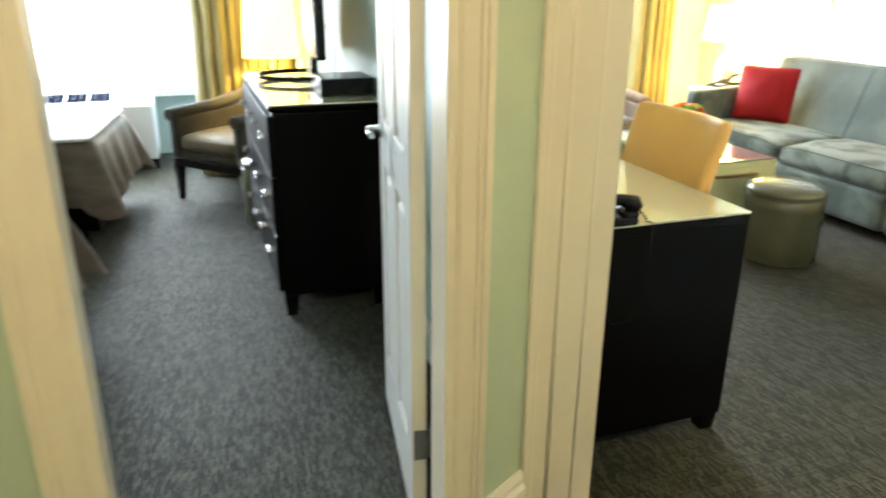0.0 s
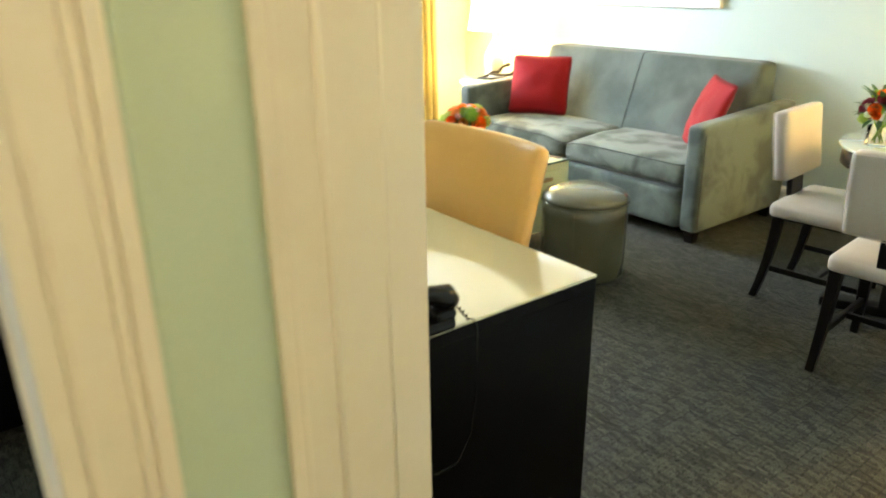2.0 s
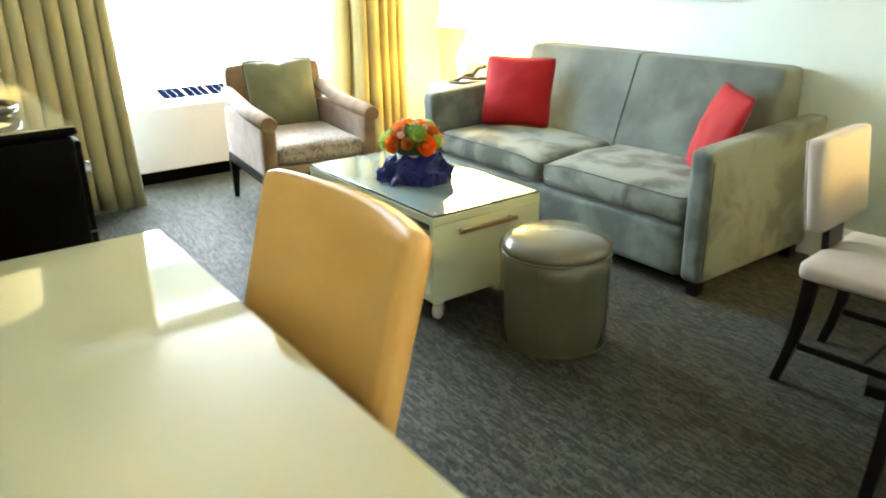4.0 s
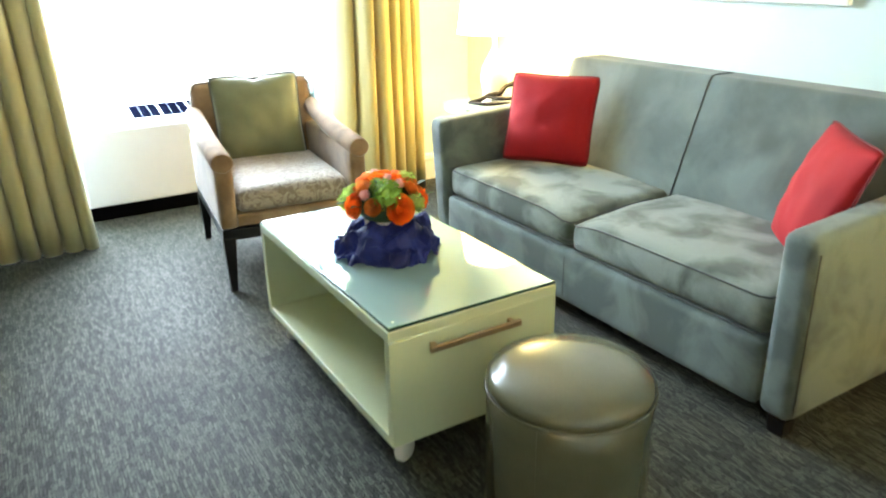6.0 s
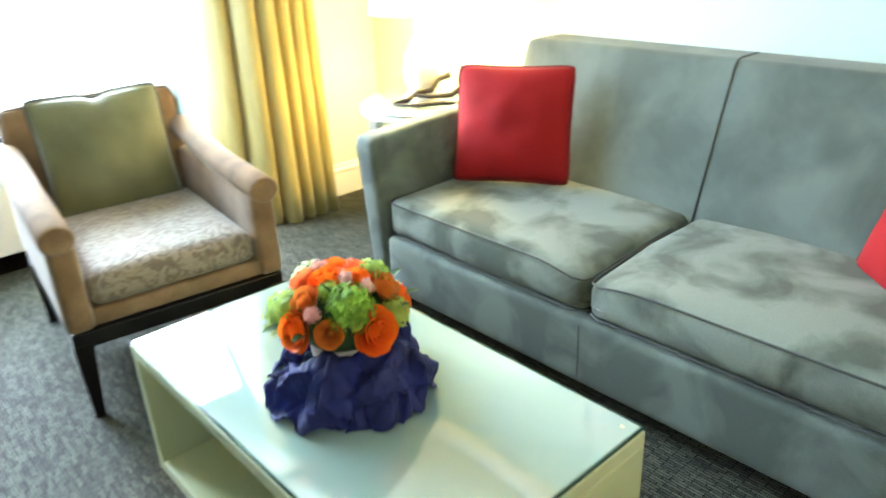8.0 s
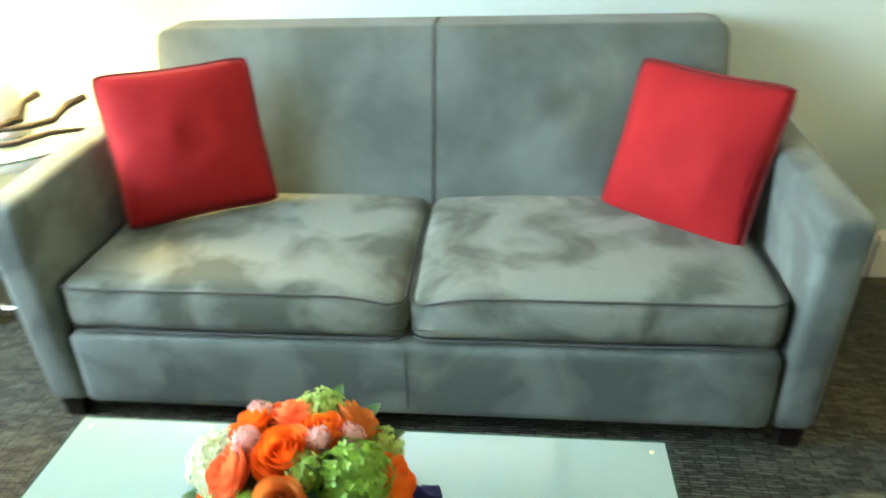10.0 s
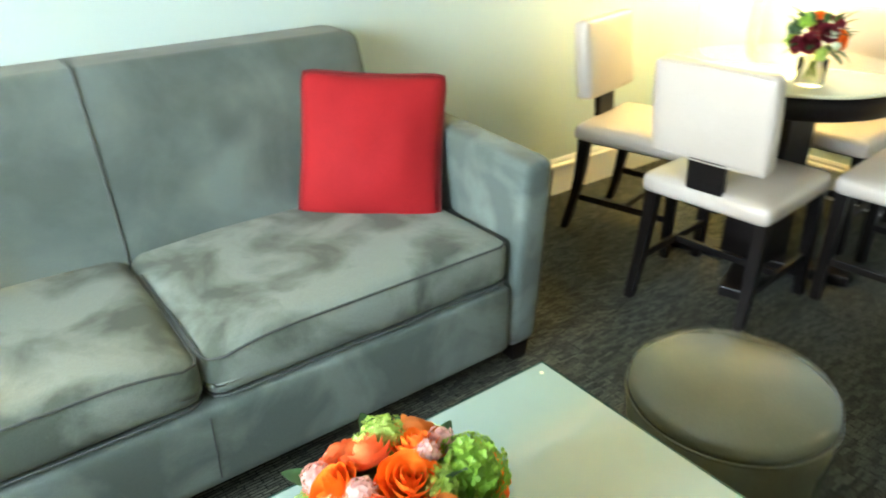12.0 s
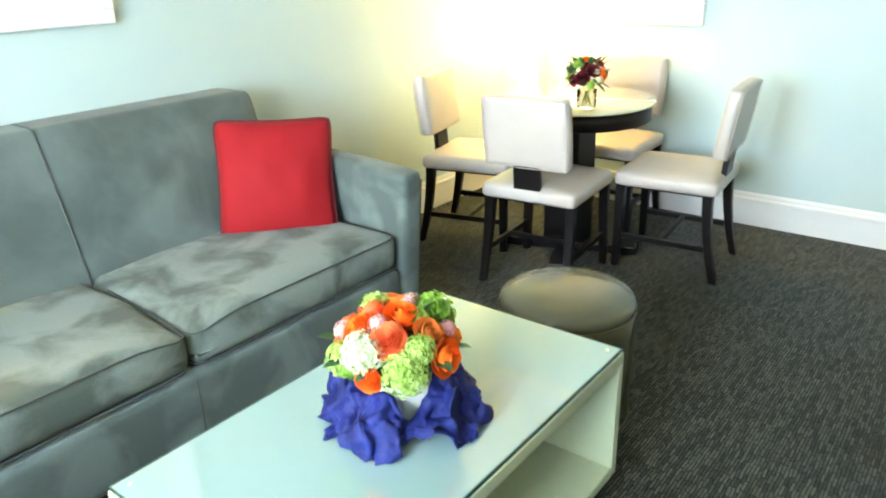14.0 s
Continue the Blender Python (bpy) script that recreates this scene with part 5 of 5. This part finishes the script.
def make_small_bouquet():
    o = thing("flower_vase", "small dark red bouquet in a clear glass vase", "flowers", pose(3.655, 2.06, 0.729))
    part("vase", lathe([(0, 0.0), (0.038, 0.0), (0.042, 0.005), (0.042, 0.078), (0.039, 0.078), (0.039, 0.008), (0, 0.008)], seg=28), THIN_GLASS, o, "clear glass vase")
    for i in range(6):
        w = i * 1.05
        part("stem", tube([(0.02 * math.cos(w + 2), 0.02 * math.sin(w + 2), 0.012), (0.012 * math.cos(w), 0.012 * math.sin(w), 0.07), (0.04 * math.cos(w), 0.04 * math.sin(w), 0.14)], 0.0025, False, 6), GREENH, o)

    def spot(az, el, rad):
        w, e = math.radians(az), math.radians(el)
        return Vector((0, 0, 0.135)) + Vector((math.cos(w) * math.cos(e), math.sin(w) * math.cos(e), math.sin(e))) * rad

    for i, (mat, az, el, r, kind) in enumerate(((WINE, 100, 0, .032, 1), (WINE, 60, -12, .028, 1), (WINE, 140, 25, .03, 1), (LIME, 130, -25, .026, 0), (ORANGE, 175, 12, .026, 1), (CREAM, 160, -5, .018, 0),
                                                  (CREAM, 150, 20, .018, 0), (WINE, 300, 20, .03, 1), (GREENH, 60, 50, .028, 0), (ORANGE, 75, 78, .024, 1), (WINE, 200, 50, .028, 1), (LEAF, 20, 20, .03, 0),
                                                  (LEAF, 240, 0, .03, 0), (GREENH, 30, -5, .024, 0), (ORANGE, 185, -5, .018, 1))):
        c = spot(az, el, 0.070)
        part("bloom", rose(c, c - Vector((0, 0, 0.12)), r * 0.86, 50 + i) if kind else floret_head(c, c - Vector((0, 0, 0.12)), r * 0.8, 50 + i, 40, 0.34), mat, o)
    for i in range(34):
        w = i * 2.4
        d = Vector((math.cos(w), math.sin(w), -0.3 + 0.42 * (i % 5)))
        part("leaf", leaf(Vector((0, 0, 0.12)) + d * 0.05, d, Vector((0, 0, 1)), 0.055, 0.020), LEAF, o)
    return o


make_small_bouquet()

# ---- bedroom ----


def panel_door():
    d = tagged(new("door_1"), "white six-panel bedroom door standing open", "door", kind="structure")
    d.matrix_basis = pose(0.66, 1.70, 0, 0, 0, -8.6)
    w, t, h = 0.675, 0.038, 2.02
    stiles = merge(box(0, t, 0, 0.10, 0.012, h, 0.002), box(0, t, w - 0.10, w, 0.012, h, 0.002), box(0, t, 0.10, w - 0.10, 0.012, 0.22, 0.002), box(0, t, 0.10, w - 0.10, 0.88, 1.02, 0.002),
                   box(0, t, 0.10, w - 0.10, 1.58, 1.68, 0.002), box(0, t, 0.10, w - 0.10, h - 0.11, h, 0.002), box(0, t, w / 2 - 0.045, w / 2 + 0.045, 0.22, h - 0.11, 0.002))
    part("door_frame", stiles, DOORP, d)
    for z0, z1 in ((0.22, 0.88), (1.02, 1.58), (1.68, h - 0.11)):
        for y0, y1 in ((0.10, w / 2 - 0.045), (w / 2 + 0.045, w - 0.10)):
            part("panel", merge(box(0.012, t - 0.012, y0, y1, z0, z1, 0), box(0.004, t - 0.004, y0 + 0.025, y1 - 0.025, z0 + 0.025, z1 - 0.025, 0.012, 2)), DOORP, d)
    part("door_handle", merge(lathe([(0, 0), (0.027, 0), (0.027, 0.006), (0.012, 0.01), (0.010, 0.045), (0, 0.045)], seg=20),
                              tube([(0, 0, 0.040), (0, -0.05, 0.042), (0, -0.11, 0.040)], 0.0095, False, 10, [1.1, 1, 0.8])), CHROME, d, "satin chrome lever").matrix_basis = pose(0, w - 0.065, 0.98, 0, -90, 0)
    part("door_edge", box(0.001, t - 0.001, -0.0015, 0.0, 0.014, h - 0.002, 0.0003), TRIM, d, "cream painted door edge")
    for z in (0.22, 1.82):
        part("hinge", box(0.004, 0.036, -0.0035, -0.0016, z, z + 0.09, 0.0005), STEEL, d, "steel hinge plate")
    return d


panel_door()
structure("hinge_plate", merge(box(0.694, 0.722, 1.693, 1.697, 0.22, 0.31, 0.0005), box(0.719, 0.722, 1.54, 1.693, 0.22, 0.31, 0.0005)), STEEL, "steel wide-throw hinge plate")
dresser(pose(0.50, 3.14, 0), 0.488, 1.22, 0.93, "black chest of drawers with chrome pulls in the bedroom")
television(pose(0.80, 3.93, 0.9365, 0, 0, -5), "black flat television on the bedroom dresser")
cb = thing("cable_box", "black cable box on the bedroom dresser", "box", pose(0.745, 3.30, 0.9365))
part("body", box(0, 0.235, 0, 0.26, 0.006, 0.075, 0.005), PLASTIC, cb)
for x, y in ((0.02, 0.03), (0.215, 0.03), (0.02, 0.23), (0.215, 0.23)):
    part("foot", lathe([(0, 0), (0.01, 0), (0.01, 0.007), (0, 0.007)], x, y, 12), PLASTIC, cb)
BROWN = surf("brown_chenille", (0.022, 0.017, 0.009), (0.034, 0.025, 0.014), 12, rough=0.8, fine=240, bump=0.25, sheen=0.2, grain=0.25)
GOLDSEAT = surf("gold_seat", (0.12, 0.082, 0.026), (0.085, 0.058, 0.02), 10, rough=0.6, fine=240, bump=0.2, sheen=0.2, grain=0.2)
make_armchair(pose(0.571, 5.294, 0, 0, 0, -48.6), BROWN, GOLDSEAT, "brown armchair with a gold seat in the bedroom")
st = thing("side_table", "small dark side table carrying the bedroom lamp", "side table", pose(0.80, 5.60, 0))
part("tabletop", lathe([(0, 0.535), (0.15, 0.535), (0.153, 0.54), (0.153, 0.555), (0.15, 0.559), (0, 0.559)], seg=40), ESPRESSO, st)
part("pedestal", lathe([(0, 0), (0.13, 0), (0.13, 0.015), (0.03, 0.03), (0.025, 0.535), (0, 0.535)], seg=28), ESPRESSO, st)


def make_bed(y0, y1, label, x0=-2.35, x1=-0.33, white_top=False, turn=0.0):
    b = thing("bed", label, "bed", pose(0, 0, 0))
    part("base", box(x0, x1 - 0.05, y0 + 0.05, y1 - 0.05, 0.09, 0.30, 0.01), BLACK, b)
    part("mattress", soft(x0, x1 - 0.02, y0 + 0.02, y1 - 0.02, 0.30, 0.56, 0.04, 0.0), SHEET, b)
    for x in (x0 + 0.1, x1 - 0.15):
        for y in (y0 + 0.12, y1 - 0.12):
            part("leg", leg((x, y, 0.10), (x, y, 0), 0.06, 0.05, n=1), BLACK, b)
    # bedspread: a rounded rectangle that runs down into folds
    per = []
    r = 0.10
    for cx, cy, a0 in ((x1 - r, y1 - r, 0), (x0 + r, y1 - r, 90), (x0 + r, y0 + r, 180), (x1 - r, y0 + r, 270)):
        for i in range(9):
            w = math.radians(a0 + 90 * i / 8)
            per.append((cx + r * math.cos(w), cy + r * math.sin(w), math.cos(w), math.sin(w)))
    pts = []
    for i in range(len(per)):
        p, q = per[i], per[(i + 1) % len(per)]
        steps = max(1, int(math.hypot(q[0] - p[0], q[1] - p[1]) / 0.035))
        for k in range(steps):
            s = k / steps
            pts.append([p[j] + (q[j] - p[j]) * s for j in range(4)])
    bm = bmesh.new()
    prof = [(-0.30, 0.605), (-0.12, 0.602), (-0.04, 0.595), (-0.01, 0.58), (0.0, 0.55), (0.004, 0.50), (0.010, 0.44), (0.016, 0.38), (0.022, 0.32), (0.026, 0.27)]
    rings = []
    for d, z in prof:
        row = []
        for i, (x, y, nx, ny) in enumerate(pts):
            f = max(0.0, (0.58 - z) / 0.31)
            point = 2 * abs(nx * ny) * f
            fold = 0.026 * f * math.sin(i * 0.62 + 1.7 * math.sin(i * 0.11)) + 0.02 * f * noise.noise(Vector((x * 3, y * 3, 2)))
            e = d + fold + 0.03 * f + 0.10 * point
            row.append(bm.verts.new((x + nx * e, y + ny * e, z - 0.07 * point * f + (0.006 + 0.03 * f) * noise.noise(Vector((x * 5, y * 5, z))))))
        rings.append(row)
    n = len(pts)
    for a, c in zip(rings, rings[1:]):
        for i in range(n):
            f = bm.faces.new((a[i], c[i], c[(i + 1) % n], a[(i + 1) % n]))
            f.smooth = True
    top = bm.faces.new(rings[0])
    bmesh.ops.recalc_face_normals(bm, faces=list(bm.faces))
    if white_top:
        # window glare on top of the spread, added as a thin white sheet
        part("spread_glare", soft(x0 + 0.02, x1 - 0.02, y0 + 0.02, y1 - 0.02, 0.598, 0.618, 0.009, 0.012, wob=0.004), SHEET, b, "thin white sheet standing in for window glare on the spread")
    part("bedspread", bm, BEDC, b, "taupe satin bedspread hanging in folds")
    corner = Matrix.Translation((x1, y0, 0))
    b.matrix_basis = corner @ pose(0, 0, 0, 0, 0, turn) @ corner.inverted()
    return b


make_bed(2.34, 3.36, "bed with a taupe satin spread by the door")
make_bed(4.34, 5.38, "bed with a taupe satin spread by the window", x1=-0.29, white_top=True, turn=-6.0)

ott2 = make_ottoman()
ott2.matrix_basis = pose(0.66, 4.57, 0, 0, 0, 40)
tagged(ott2, "round olive vinyl drum ottoman beside the bedroom dresser")
